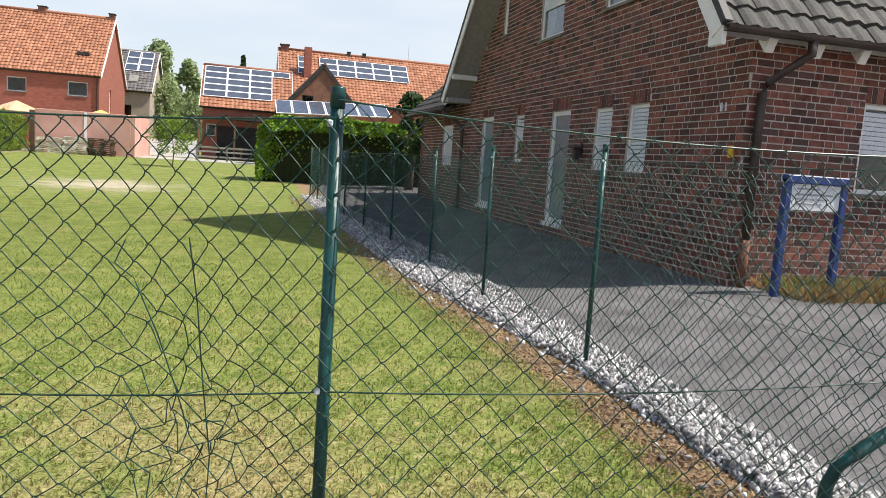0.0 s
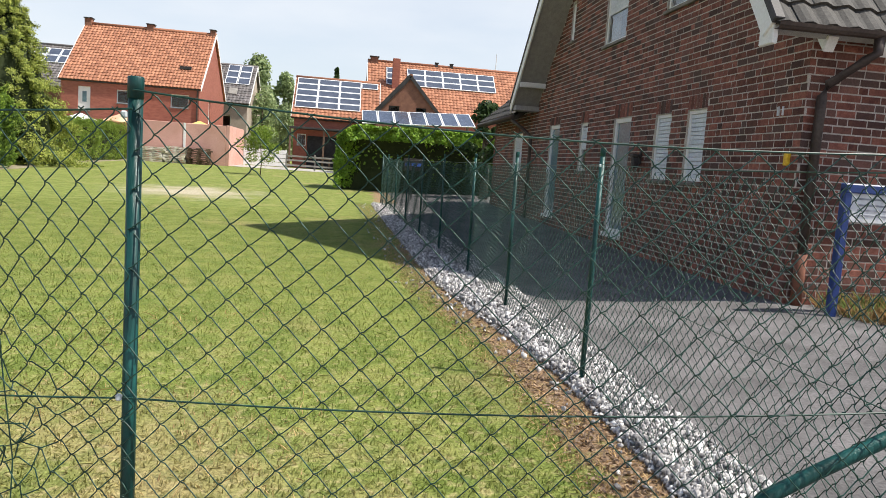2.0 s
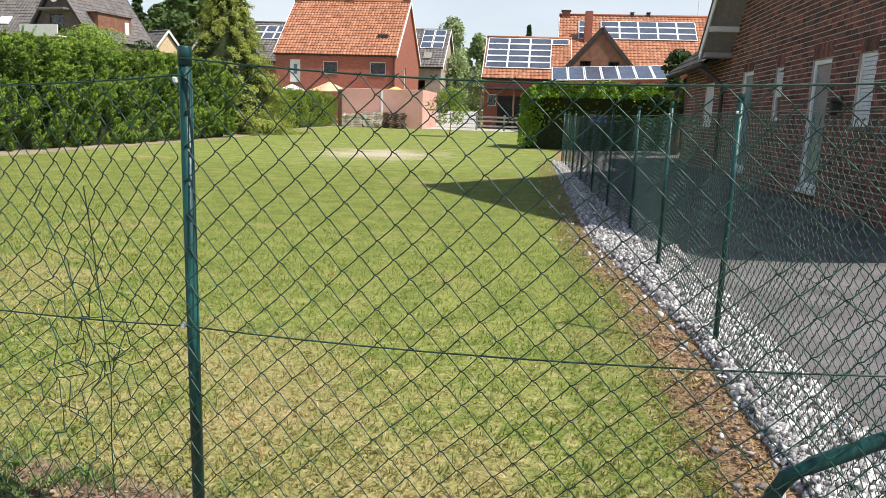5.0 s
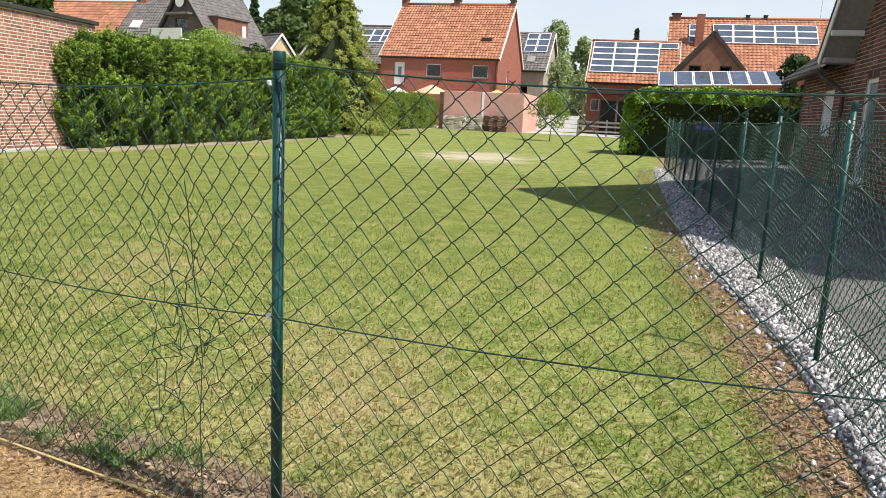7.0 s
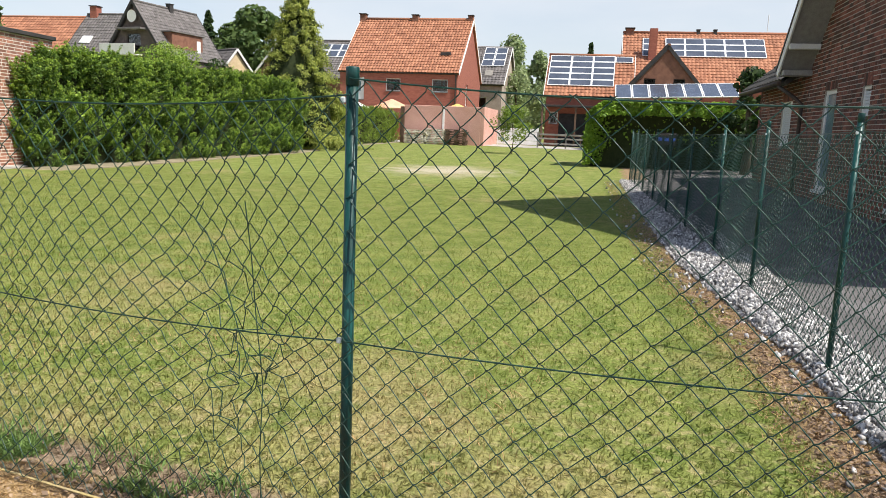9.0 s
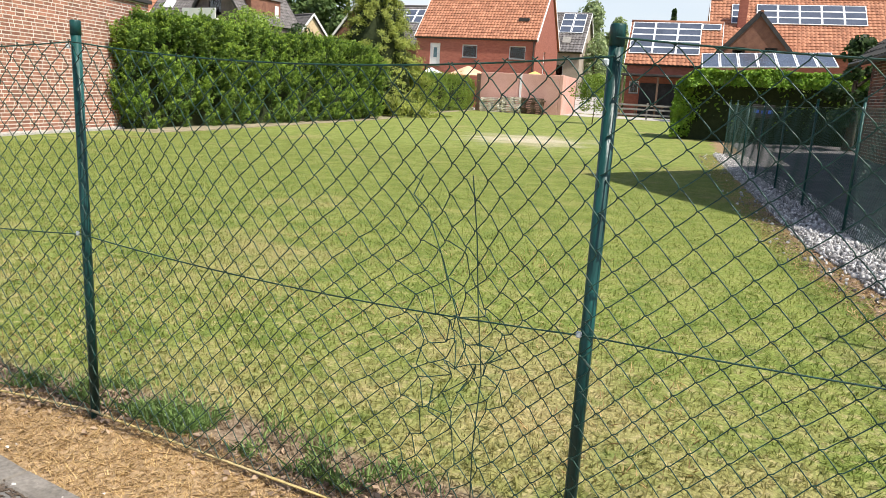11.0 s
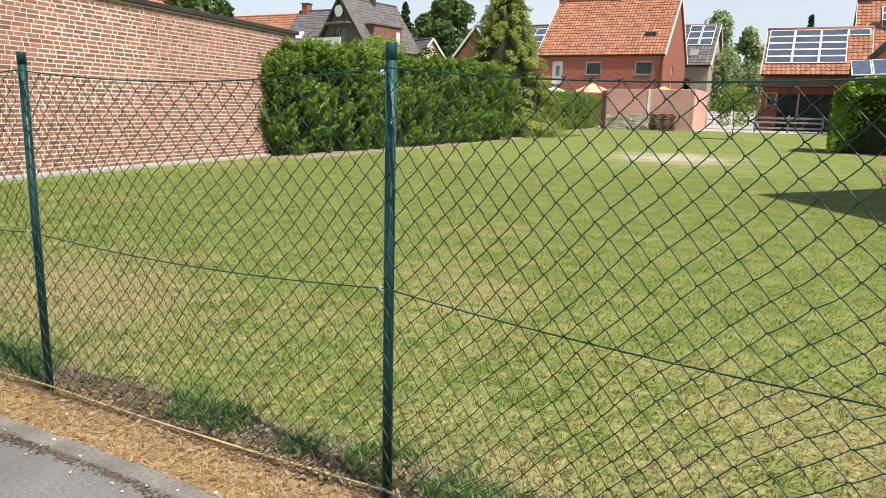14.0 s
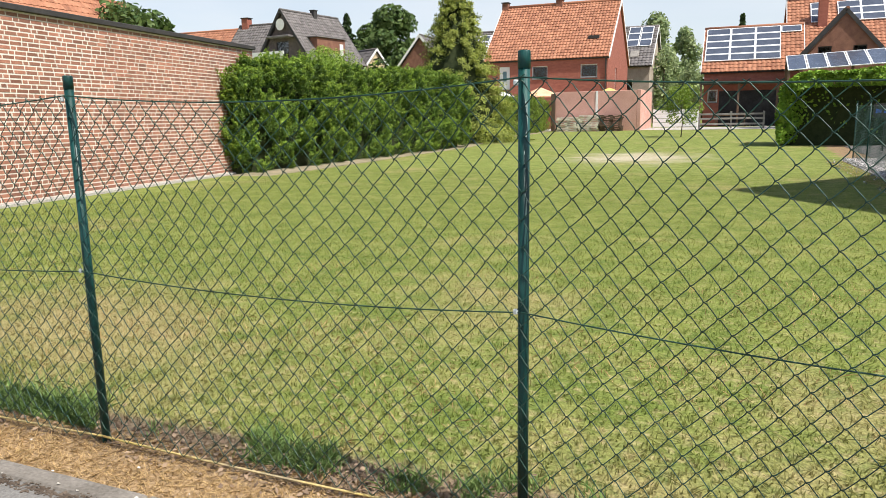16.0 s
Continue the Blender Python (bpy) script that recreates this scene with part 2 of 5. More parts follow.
white_paint = surface("white_paint", (0.72, 0.71, 0.68), (0.8, 0.79, 0.77), 3, 0.5, 0.1, 50)
soffit_mat = surface("soffit_board", (0.3, 0.29, 0.28), (0.37, 0.36, 0.345), 3, 0.7, 0.15, 40, stretch=(4, 4, 1))
dark_trim = surface("dark_trim", (0.035, 0.033, 0.032), (0.055, 0.05, 0.048), 3, 0.6, 0.1, 40)
gutter_mat = surface("brown_metal", (0.06, 0.045, 0.04), (0.09, 0.07, 0.06), 4, 0.5, 0.1, 40, metal=0.3)
# red-brown of the downpipe where sun strikes it, put into the colour
lit_pipe = surface("sunlit_pipe", (0.13, 0.052, 0.034), (0.19, 0.08, 0.05), 6, 0.8, 0.2, 50)
shutter_mat = surface("shutter_plastic", (0.6, 0.62, 0.65), (0.68, 0.7, 0.73), 2, 0.5, 0.05, 30)
pane_mat = glass("window_glass")
door_glass = surface("frosted_door_glass", (0.1, 0.17, 0.2), (0.16, 0.25, 0.29), 1.5, 0.18, 0.05, 30, spec=0.7)
# near-black for the sheet that paints the porch shade
shade_dark = surface("shade_black", (0.03, 0.03, 0.033), (0.05, 0.05, 0.055), 2, 0.9, 0.0, 10)
green_pvc = surface("green_pvc", (0.003, 0.026, 0.023), (0.012, 0.078, 0.07), 16, 0.4, 0.35, 70, spec=0.35, stretch=(1, 1, 0.22))
wire_mat = surface("green_wire", (0.006, 0.036, 0.026), (0.016, 0.066, 0.046), 30, 0.42, 0.0, 60, spec=0.45)
clip_mat = surface("pale_clip", (0.5, 0.55, 0.55), (0.62, 0.66, 0.66), 20, 0.5, 0.1, 60)
blue_paint = surface("blue_paint", (0.01, 0.03, 0.14), (0.018, 0.05, 0.2), 6, 0.4, 0.1, 60, spec=0.5)
blue_mark = surface("blue_mark", (0.05, 0.12, 0.5), (0.08, 0.17, 0.6), 6, 0.5, 0.0, 60)
paper_mat = surface("notice_paper", (0.62, 0.63, 0.65), (0.72, 0.73, 0.74), 6, 0.6, 0.05, 40)
ink_mat = surface("faded_ink", (0.25, 0.26, 0.3), (0.33, 0.34, 0.37), 6, 0.7, 0.0, 40)
yellow_plastic = surface("yellow_plastic", (0.7, 0.42, 0.03), (0.78, 0.5, 0.05), 6, 0.5, 0.1, 40)
wood_grey = surface("weathered_wood", (0.58, 0.52, 0.43), (0.76, 0.7, 0.6), 3, 0.85, 0.3, 60, spread=0.2)
rail_grey = surface("greyed_timber", (0.2, 0.185, 0.165), (0.3, 0.28, 0.25), 3, 0.85, 0.3, 60, spread=0.15)
slate_mat = surface("slate_cladding", (0.1, 0.08, 0.072), (0.15, 0.122, 0.11), 3, 0.8, 0.3, 30)
wood_brown = surface("brown_wood", (0.1, 0.065, 0.045), (0.17, 0.11, 0.075), 3, 0.85, 0.3, 60, spread=0.2)
bark_mat = surface("bark", (0.07, 0.05, 0.035), (0.13, 0.1, 0.075), 8, 0.95, 0.6, 50)
cell_mat = surface("solar_cell", (0.06, 0.072, 0.1), (0.085, 0.1, 0.135), 1.5, 0.25, 0.0, 20, spec=0.7)
silver_mat = surface("aluminium", (0.72, 0.73, 0.74), (0.8, 0.81, 0.82), 5, 0.45, 0.0, 40, metal=0.1)
peach_cloth = surface("peach_cloth", (0.68, 0.36, 0.22), (0.76, 0.44, 0.29), 2, 0.9, 0.1, 40)
yellow_cloth = surface("ochre_fabric", (0.6, 0.42, 0.12), (0.68, 0.5, 0.17), 2, 0.9, 0.1, 40)
# near-black: the shade between sprays and twigs is put into this colour
hedge_core = surface("hedge_inner_shade", (0.02, 0.03, 0.01), (0.035, 0.045, 0.016), 6, 0.95, 0.6, 30)
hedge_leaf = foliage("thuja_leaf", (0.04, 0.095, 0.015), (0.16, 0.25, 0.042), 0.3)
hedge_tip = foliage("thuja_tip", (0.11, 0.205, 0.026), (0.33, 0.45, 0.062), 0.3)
conifer_tip = foliage("cypress_tip", (0.15, 0.2, 0.03), (0.41, 0.44, 0.095), 0.34)
bright_leaf = foliage("laurel_leaf", (0.11, 0.23, 0.018), (0.28, 0.42, 0.05), 0.2)
low_leaf = foliage("hornbeam_leaf", (0.13, 0.21, 0.03), (0.28, 0.36, 0.06))
conifer_leaf = foliage("cypress_spray", (0.03, 0.06, 0.014), (0.13, 0.16, 0.035), 0.25)
tree_leaf = foliage("tree_leaf", (0.06, 0.11, 0.03), (0.14, 0.2, 0.06))
dark_leaf = foliage("dark_leaf", (0.025, 0.055, 0.016), (0.065, 0.105, 0.03))
birch_leaf = foliage("birch_leaf", (0.2, 0.27, 0.12), (0.38, 0.45, 0.22), 0.4)
blade_mat = ground_material("grass_blade", True)
straw_mat = foliage("straw", (0.28, 0.175, 0.08), (0.62, 0.44, 0.21), 0.2, 0.7)
dead_leaf = foliage("dead_leaf", (0.12, 0.08, 0.055), (0.46, 0.33, 0.22), 0.1, 0.8)
weed_mat = foliage("weed_leaf", (0.13, 0.23, 0.06), (0.27, 0.37, 0.12), 0.3, 0.6)


# ---- building helpers ----
def link(name, bm, material, parent=None, label=""):
    me = bpy.data.meshes.new(name)
    bm.to_mesh(me)
    bm.free()
    me.materials.append(material)
    ob = new(name, me)
    if parent is not None:
        ob.parent = parent
    if label:
        ob["label"] = label
    return ob


def part(name, bm, material, parent, label=""):
    return link(name, bm, material, parent, label)


def thing(name, label, category, group="", kind="", at=(0, 0, 0)):
    ob = new(name)
    ob.location = at
    return tagged(ob, label, category, group, kind)


def raw(name, verts, faces, material, parent=None, label="", smooth=False):
    me = bpy.data.meshes.new(name)
    me.from_pydata(verts, [], faces)
    me.materials.append(material)
    if smooth:
        me.shade_smooth()
    ob = new(name, me)
    if parent is not None:
        ob.parent = parent
    if label:
        ob["label"] = label
    return ob


def block(bm, x0, y0, z0, x1, y1, z1, bevel=0.0, m=None):
    r = bmesh.ops.create_cube(bm, size=1.0)
    vs = r["verts"]
    for v in vs:
        v.co = Vector(((x0 + x1) / 2 + v.co.x * (x1 - x0), (y0 + y1) / 2 + v.co.y * (y1 - y0), (z0 + z1) / 2 + v.co.z * (z1 - z0)))
    if bevel:
        es = list({e for v in vs for e in v.link_edges})
        r = bmesh.ops.bevel(bm, geom=es, offset=bevel, segments=1, affect="EDGES", clamp_overlap=True)
        vs = list({v for f in r["faces"] for v in f.verts} | {v for v in vs if v.is_valid})
    if m is not None:
        bmesh.ops.transform(bm, matrix=m, verts=vs)
    return bm


def boxed(x0, y0, z0, x1, y1, z1, bevel=0.0, m=None):
    return block(bmesh.new(), x0, y0, z0, x1, y1, z1, bevel, m)


def tube(bm, points, radius, sides=6, cap=True):
    """A tube along points; radius a number or one for each point."""
    pts = [Vector(p) for p in points]
    rings = []
    for i, p in enumerate(pts):
        d = (pts[min(i + 1, len(pts) - 1)] - pts[max(i - 1, 0)]).normalized()
        a = d.orthogonal() if abs(d.z) < 0.9 else Vector((1, 0, 0)) - d * d.x
        a.normalize()
        c = d.cross(a)
        r = radius[i] if isinstance(radius, (list, tuple)) else radius
        rings.append([bm.verts.new(p + (a * math.cos(k * math.tau / sides) + c * math.sin(k * math.tau / sides)) * r) for k in range(sides)])
    for a, c in zip(rings, rings[1:]):
        for k in range(sides):
            f = bm.faces.new((a[k], a[(k + 1) % sides], c[(k + 1) % sides], c[k]))
            f.smooth = sides > 6
    if cap:
        bm.faces.new(rings[0][::-1])
        bm.faces.new(rings[-1])
    return bm


def lift(y):
    """Height of the ground, which rises gently away from the street."""
    return 0.011 * min(max(y - 15.0, 0.0), 45.0)


rng = np.random.default_rng(7)


def leaves(name, places, normals, size, material, parent, stretch=1.7, loose=0.8, kind=""):
    """Leaf blades at the places, turned loosely about the outward normals; one mesh."""
    k = len(places)
    nrm = normals + rng.normal(0, loose, (k, 3))
    nrm /= np.linalg.norm(nrm, axis=1)[:, None] + 1e-9
    ref = rng.normal(0, 1, (k, 3))
    a = np.cross(nrm, ref)
    a /= np.linalg.norm(a, axis=1)[:, None] + 1e-9
    b = np.cross(nrm, a)
    s = size * rng.uniform(0.6, 1.35, (k, 1))
    tip, base = places + a * s * stretch * 0.5, places - a * s * stretch * 0.5
    le, ri = places + b * s * 0.5 + nrm * s * 0.12, places - b * s * 0.5 + nrm * s * 0.12
    v = np.stack([base, le, tip, ri], 1).reshape(-1, 3)
    me = bpy.data.meshes.new(name)
    me.vertices.add(4 * k)
    me.vertices.foreach_set("co", v.ravel())
    me.loops.add(4 * k)
    me.loops.foreach_set("vertex_index", np.arange(4 * k, dtype=np.int32))
    me.polygons.add(k)
    me.polygons.foreach_set("loop_start", np.arange(0, 4 * k, 4, dtype=np.int32))
    me.update(calc_edges=True)
    me.materials.append(material)
    ob = new(name, me)
    ob.parent = parent
    if kind:
        ob["kind"] = kind
    return ob


def blades(name, xy, height, width, material, parent=None, lean=0.5, ground=0.0):
    """Grass blades: one bent triangle pair each."""
    k = len(xy)
    ang = rng.uniform(0, math.tau, k)
    h = height * rng.uniform(0.5, 1.4, k)
    base = np.column_stack([xy, np.full(k, ground) if np.isscalar(ground) else ground])
    side = np.column_stack([np.cos(ang), np.sin(ang), np.zeros(k)]) * (width * rng.uniform(0.6, 1.3, k))[:, None] * 0.5
    bend = np.column_stack([-np.sin(ang), np.cos(ang), np.zeros(k)]) * (h * lean * rng.normal(0, 1, k))[:, None]
    up = np.column_stack([np.zeros(k), np.zeros(k), h])
    v = np.stack([base - side, base + side, base + side * 0.7 + up * 0.55 + bend * 0.4, base + up + bend, base - side * 0.7 + up * 0.55 + bend * 0.4], 1).reshape(-1, 3)
    me = bpy.data.meshes.new(name)
    me.vertices.add(5 * k)
    me.vertices.foreach_set("co", v.ravel())
    me.loops.add(5 * k)
    me.loops.foreach_set("vertex_index", np.arange(5 * k, dtype=np.int32))
    me.polygons.add(k)
    me.polygons.foreach_set("loop_start", np.arange(0, 5 * k, 5, dtype=np.int32))
    me.update(calc_edges=True)
    me.materials.append(material)
    ob = new(name, me)
    if parent is not None:
        ob.parent = parent
    return ob


# ---- ground ----
def ground_sheet():
    xs = [-900, -300, -120, -60, -30, -16, -8, -4, -2, 0, 2, 4, 8, 16, 30, 60, 120, 300, 900]
    ys = [-900, -200, -60, -20, -6, 0, 3, 6, 9, 12, 15, 20, 25, 30, 40, 50, 60, 90, 150, 400, 1500]
    verts = [(x, y, lift(y)) for y in ys for x in xs]
    w = len(xs)
    faces = [(j * w + i, j * w + i + 1, (j + 1) * w + i + 1, (j + 1) * w + i) for j in range(len(ys) - 1) for i in range(w - 1)]
    return tagged(raw("ground", verts, faces, lawn_mat), "mown lawn with dry patches and bare soil", "lawn", kind="structure")


def strip(name, left, right, z, material, label, category):
    """A sheet between two lines of points of equal number, a little above the ground, with a skirt."""
    k = len(left)
    top = [(x, y, lift(y) + z) for x, y in left] + [(x, y, lift(y) + z) for x, y in right]
    low = [(x, y, lift(y) - 0.05) for x, y in left] + [(x, y, lift(y) - 0.05) for x, y in right]
    faces = [(i, k + i, k + i + 1, i + 1) for i in range(k - 1)]
    faces += [(2 * k + i, i, i + 1, 2 * k + i + 1) for i in range(k - 1)] + [(k + i, 3 * k + i, 3 * k + i + 1, k + i + 1) for i in range(k - 1)]
    return tagged(raw(name, top + low, faces, material), label, category, kind="structure")


ground_sheet()
rows = [(2.62, -6.0), (2.64, 8.0), (2.52, 13.0), (2.3, 19.0), (2.3, 25.4)]
verts, faces = [], []
for x, y in rows:  # the asphalt rises gently towards the house
    for px, pz in ((x, -0.05), (x, 0.012), (x + 1.0, 0.035), (4.9, 0.112), (30.0, 0.112)):
        verts.append((px, y, lift(y) + pz))
for i in range(len(rows) - 1):
    faces += [(5 * i + k, 5 * i + k + 1, 5 * i + k + 6, 5 * i + k + 5) for k in range(4)]
tagged(raw("driveway", verts, faces, asphalt), "grey asphalt driveway beside the brick house", "driveway", kind="structure")
EDGE = [(-9.0, 1.72), (-3.1, 1.69), (-2.4, 1.68), (-1.9, 1.67), (-1.48, 1.62), (-1.15, 1.53), (0.5, 1.17), (2.6, 1.0)]
strip("pavement", [(x, -6.0) for x, y in EDGE], [(x, y - 0.09) for x, y in EDGE], 0.01, footpath_mat, "grey asphalt footpath along the street fence", "pavement")
strip("backyard_paving", [(-16, 43.2), (-16, 47.9)], [(14, 43.2), (14, 47.9)], 0.012, path_mat, "pale concrete paving behind the lawn", "paving")

strip("soil_edge", [(-11.7, 12.8), (-10.6, 25), (-11.7, 31), (-11.7, 43)], [(-10.2, 13.1), (-9.9, 25.4), (-10.75, 30.5), (-11.15, 43)], 0.006, edge_soil, "pale bare soil along the foot of the hedges", "soil")

# kerb stones along the footpath
kerb = tagged(new("kerb"), "flat grey concrete kerb stones at the footpath edge", "kerb", kind="structure")
mesh_kerb = None
pts = [Vector((x, y - 0.045, 0)) for x, y in EDGE]
for a, b in zip(pts, pts[1:]):
    d = b - a
    count = max(1, round(d.length / 0.5))
    for i in range(count):
        p = a + d * ((i + 0.5) / count)
        if mesh_kerb is None:
            o = part("kerb_stone", boxed(-0.245, -0.042, -0.1, 0.245, 0.042, 0.0, 0.008), kerb_mat, kerb)
            mesh_kerb = o.data
        else:
            o = new("kerb_stone", mesh_kerb)
            o.parent = kerb
        o.matrix_basis = Matrix.Translation((p.x, p.y, 0.016 + rng.uniform(-0.004, 0.004))) @ Matrix.Rotation(math.atan2(d.y, d.x), 4, "Z") @ Matrix.Diagonal((d.length / count / 0.5, 1, 1, 1))

# edging between gravel and asphalt
GR = [(2.59, 1.3), (2.61, 8.0), (2.49, 13.0), (2.27, 19.0)]
edging = boxed(0, 0, 0, 0.001, 0.001, 0.001)
edging.clear()
for (xa, ya), (xb, yb) in zip(GR, GR[1:]):
    a, b = Vector((xa, ya, 0)), Vector((xb, yb, 0))
    mm = Matrix.Translation((a.x, a.y, lift(ya))) @ Matrix.Rotation(math.atan2(yb - ya, xb - xa), 4, "Z")
    block(edging, 0, -0.014, -0.1, (b - a).length, 0.014, 0.03, 0.006, mm)
tagged(link("edging", edging, kerb_mat), "narrow concrete edging between gravel and asphalt", "edging", kind="structure")


# ---- walls, roofs and windows ----
def frame_of(origin, u, out):
    """Maps (along the wall, outwards, up) to the world."""
    u, out = Vector(u).normalized(), Vector(out).normalized()
    return Matrix(((u.x, out.x, 0, origin[0]), (u.y, out.y, 0, origin[1]), (u.z, out.z, 1, origin[2]), (0, 0, 0, 1)))


def height_at(tops, u):
    for (a, za), (b, zb) in zip(tops, tops[1:]):
        if a <= u <= b:
            return za + (zb - za) * (u - a) / (b - a)
    return tops[-1][1]


def slab(m, tops, openings, thick, z0=-0.1):
    """A wall with openings (u0, u1, z0, z1) through it and a top given by (u, z)."""
    bm = bmesh.new()
    cuts = sorted({round(v, 4) for v in [p[0] for p in tops] + [o[i] for o in openings for i in (0, 1)]})
    for a, b in zip(cuts, cuts[1:]):
        mid = (a + b) / 2
        holes = sorted((o[2], o[3]) for o in openings if o[0] < mid < o[1])
        low = z0
        spans = []
        for h0, h1 in holes:
            spans.append((low, low, h0, h0))
            low = h1
        spans.append((low, low, height_at(tops, a + 1e-6), height_at(tops, b - 1e-6)))
        for la, lb, ta, tb in spans:
            v = [bm.verts.new(m @ Vector(p)) for p in ((a, 0, la), (b, 0, lb), (b, 0, tb), (a, 0, ta), (a, -thick, la), (b, -thick, lb), (b, -thick, tb), (a, -thick, ta))]
            for f in ((3, 2, 1, 0), (4, 5, 6, 7), (0, 1, 5, 4), (1, 2, 6, 5), (2, 3, 7, 6), (3, 0, 4, 7)):
                bm.faces.new([v[i] for i in f])
    bmesh.ops.remove_doubles(bm, verts=bm.verts, dist=1e-5)
    bmesh.ops.recalc_face_normals(bm, faces=bm.faces)
    return bm


def lay_bricks(m, wall, tops, openings, material, near, course=0.083, stretcher=0.21, header=0.1, joint=0.014, high=0.067, proud=0.004, limit=300):
    """Bricks in front of the mortar of a wall. Those inside near (u0, u1, z0, z1) are objects of their own, the rest one mesh."""
    verts, faces, singles = [], [], []
    length = tops[-1][0]
    blocks = []
    row, z = 0, 0.0
    while z < max(t[1] for t in tops):
        u = -rng.uniform(0, stretcher)
        k = int(rng.integers(0, 3))
        while u < length:
            w = header if k % 3 == 2 else stretcher
            a, b = max(u, 0.0), min(u + w, length)
            u += w + joint
            k += 1
            pieces = [(a, b)]
            for o in openings:
                if o[2] < z + high - 0.01 and o[3] > z + 0.01:
                    nxt = []
                    for p, q in pieces:
                        if q <= o[0] or p >= o[1]:
                            nxt.append((p, q))
                        else:
                            nxt += [(p, o[0])] * (p < o[0]) + [(o[1], q)] * (q > o[1])
                    pieces = nxt
            for p, q in pieces:
                if q - p > 0.03 and z + high < height_at(tops, (p + q) / 2):
                    blocks.append((p, q, z, z + high))
        row += 1
        z = row * course
    for o in openings:  # soldier courses over the openings
        if len(o) > 4:
            count = max(2, round((o[1] - o[0]) / 0.082))
            step = (o[1] - o[0]) / count
            for i in range(count):
                blocks.append((o[0] + i * step + 0.005, o[0] + (i + 1) * step - 0.005, o[4] + 0.008, o[3] - 0.004))
    full = {}
    for a, b, c, d in blocks:
        if len(singles) < limit and near[0] < a and b < near[1] and near[2] <= c and d < near[3]:
            singles.append((a, b, c, d))
            continue
        j = proud + rng.uniform(-0.0015, 0.0015)
        k = len(verts)
        verts += [m @ Vector(p) for p in ((a, 0, c), (b, 0, c), (b, 0, d), (a, 0, d), (a, j, c), (b, j, c), (b, j, d), (a, j, d))]
        faces += [(k + 4, k + 7, k + 6, k + 5), (k, k + 4, k + 5, k + 1), (k + 1, k + 5, k + 6, k + 2), (k + 2, k + 6, k + 7, k + 3), (k + 3, k + 7, k + 4, k)]
    ob = raw("brickwork", verts, faces, material, wall)
    ob["kind"] = "stuff"
    for a, b, c, d in singles:
        key = (round(b - a, 2), round(d - c, 2))
        if key not in full:
            o = part("brick", boxed(-key[0] / 2, -0.02, 0, key[0] / 2, proud, key[1], 0.003), material, wall)
            full[key] = o.data
        else:
            o = new("brick", full[key])
            o.parent = wall
        o.matrix_basis = m @ Matrix.Translation(((a + b) / 2, rng.uniform(-0.0015, 0.0015), c))


def tiles(name, origin, along, up, length, depth, material, parent, wide=0.3, long=0.34, wave=0.035, keep=None):
    """Pantiles lapped in rows on a slope, one mesh."""
    o, u, v = np.array(origin, float), np.array(Vector(along).normalized()), np.array(Vector(up).normalized())
    n = np.cross(u, v)
    if n[2] < 0:
        n = -n
    cols, rows = max(1, round(length / wide)), max(1, round(depth / long))
    w, h = length / cols, depth / rows
    i, j = np.meshgrid(np.arange(cols), np.arange(rows), indexing="ij")
    i, j = i.ravel(), j.ravel()
    if keep:
        ok = np.array([keep((a + 0.5) * w, (b + 0.5) * h) for a, b in zip(i, j)])
        i, j = i[ok], j[ok]
    k = len(i)
    prof = ((0.0, 0.15), (0.22, 0.75), (0.45, 1.0), (0.68, 0.45), (0.86, 0.0), (1.0, 0.15))
    jit = rng.uniform(-0.006, 0.006, k)
    pts = []
    for low in (0, 1, 2):
        for fu, fh in prof:
            a = (i + fu * 1.02) * w
            b = j * h + (h * 1.1 if low == 2 else 0.0)
            c = wave * fh + (0.035 if low == 1 else (0.0 if low == 2 else -0.005)) + jit
            pts.append(o + a[:, None] * u + b[:, None] * v + c[:, None] * n)
    q = len(prof)
    verts = np.stack(pts, 1).reshape(-1, 3)
    faces = []
    for t in range(k):
        s = t * 3 * q
        for e in range(q - 1):
            faces.append((s + e, s + e + 1, s + q + e + 1, s + q + e))
            faces.append((s + q + e, s + q + e + 1, s + 2 * q + e + 1, s + 2 * q + e))
    ob = raw(name, verts.tolist(), faces, material, parent)
    ob["kind"] = "stuff"
    return ob


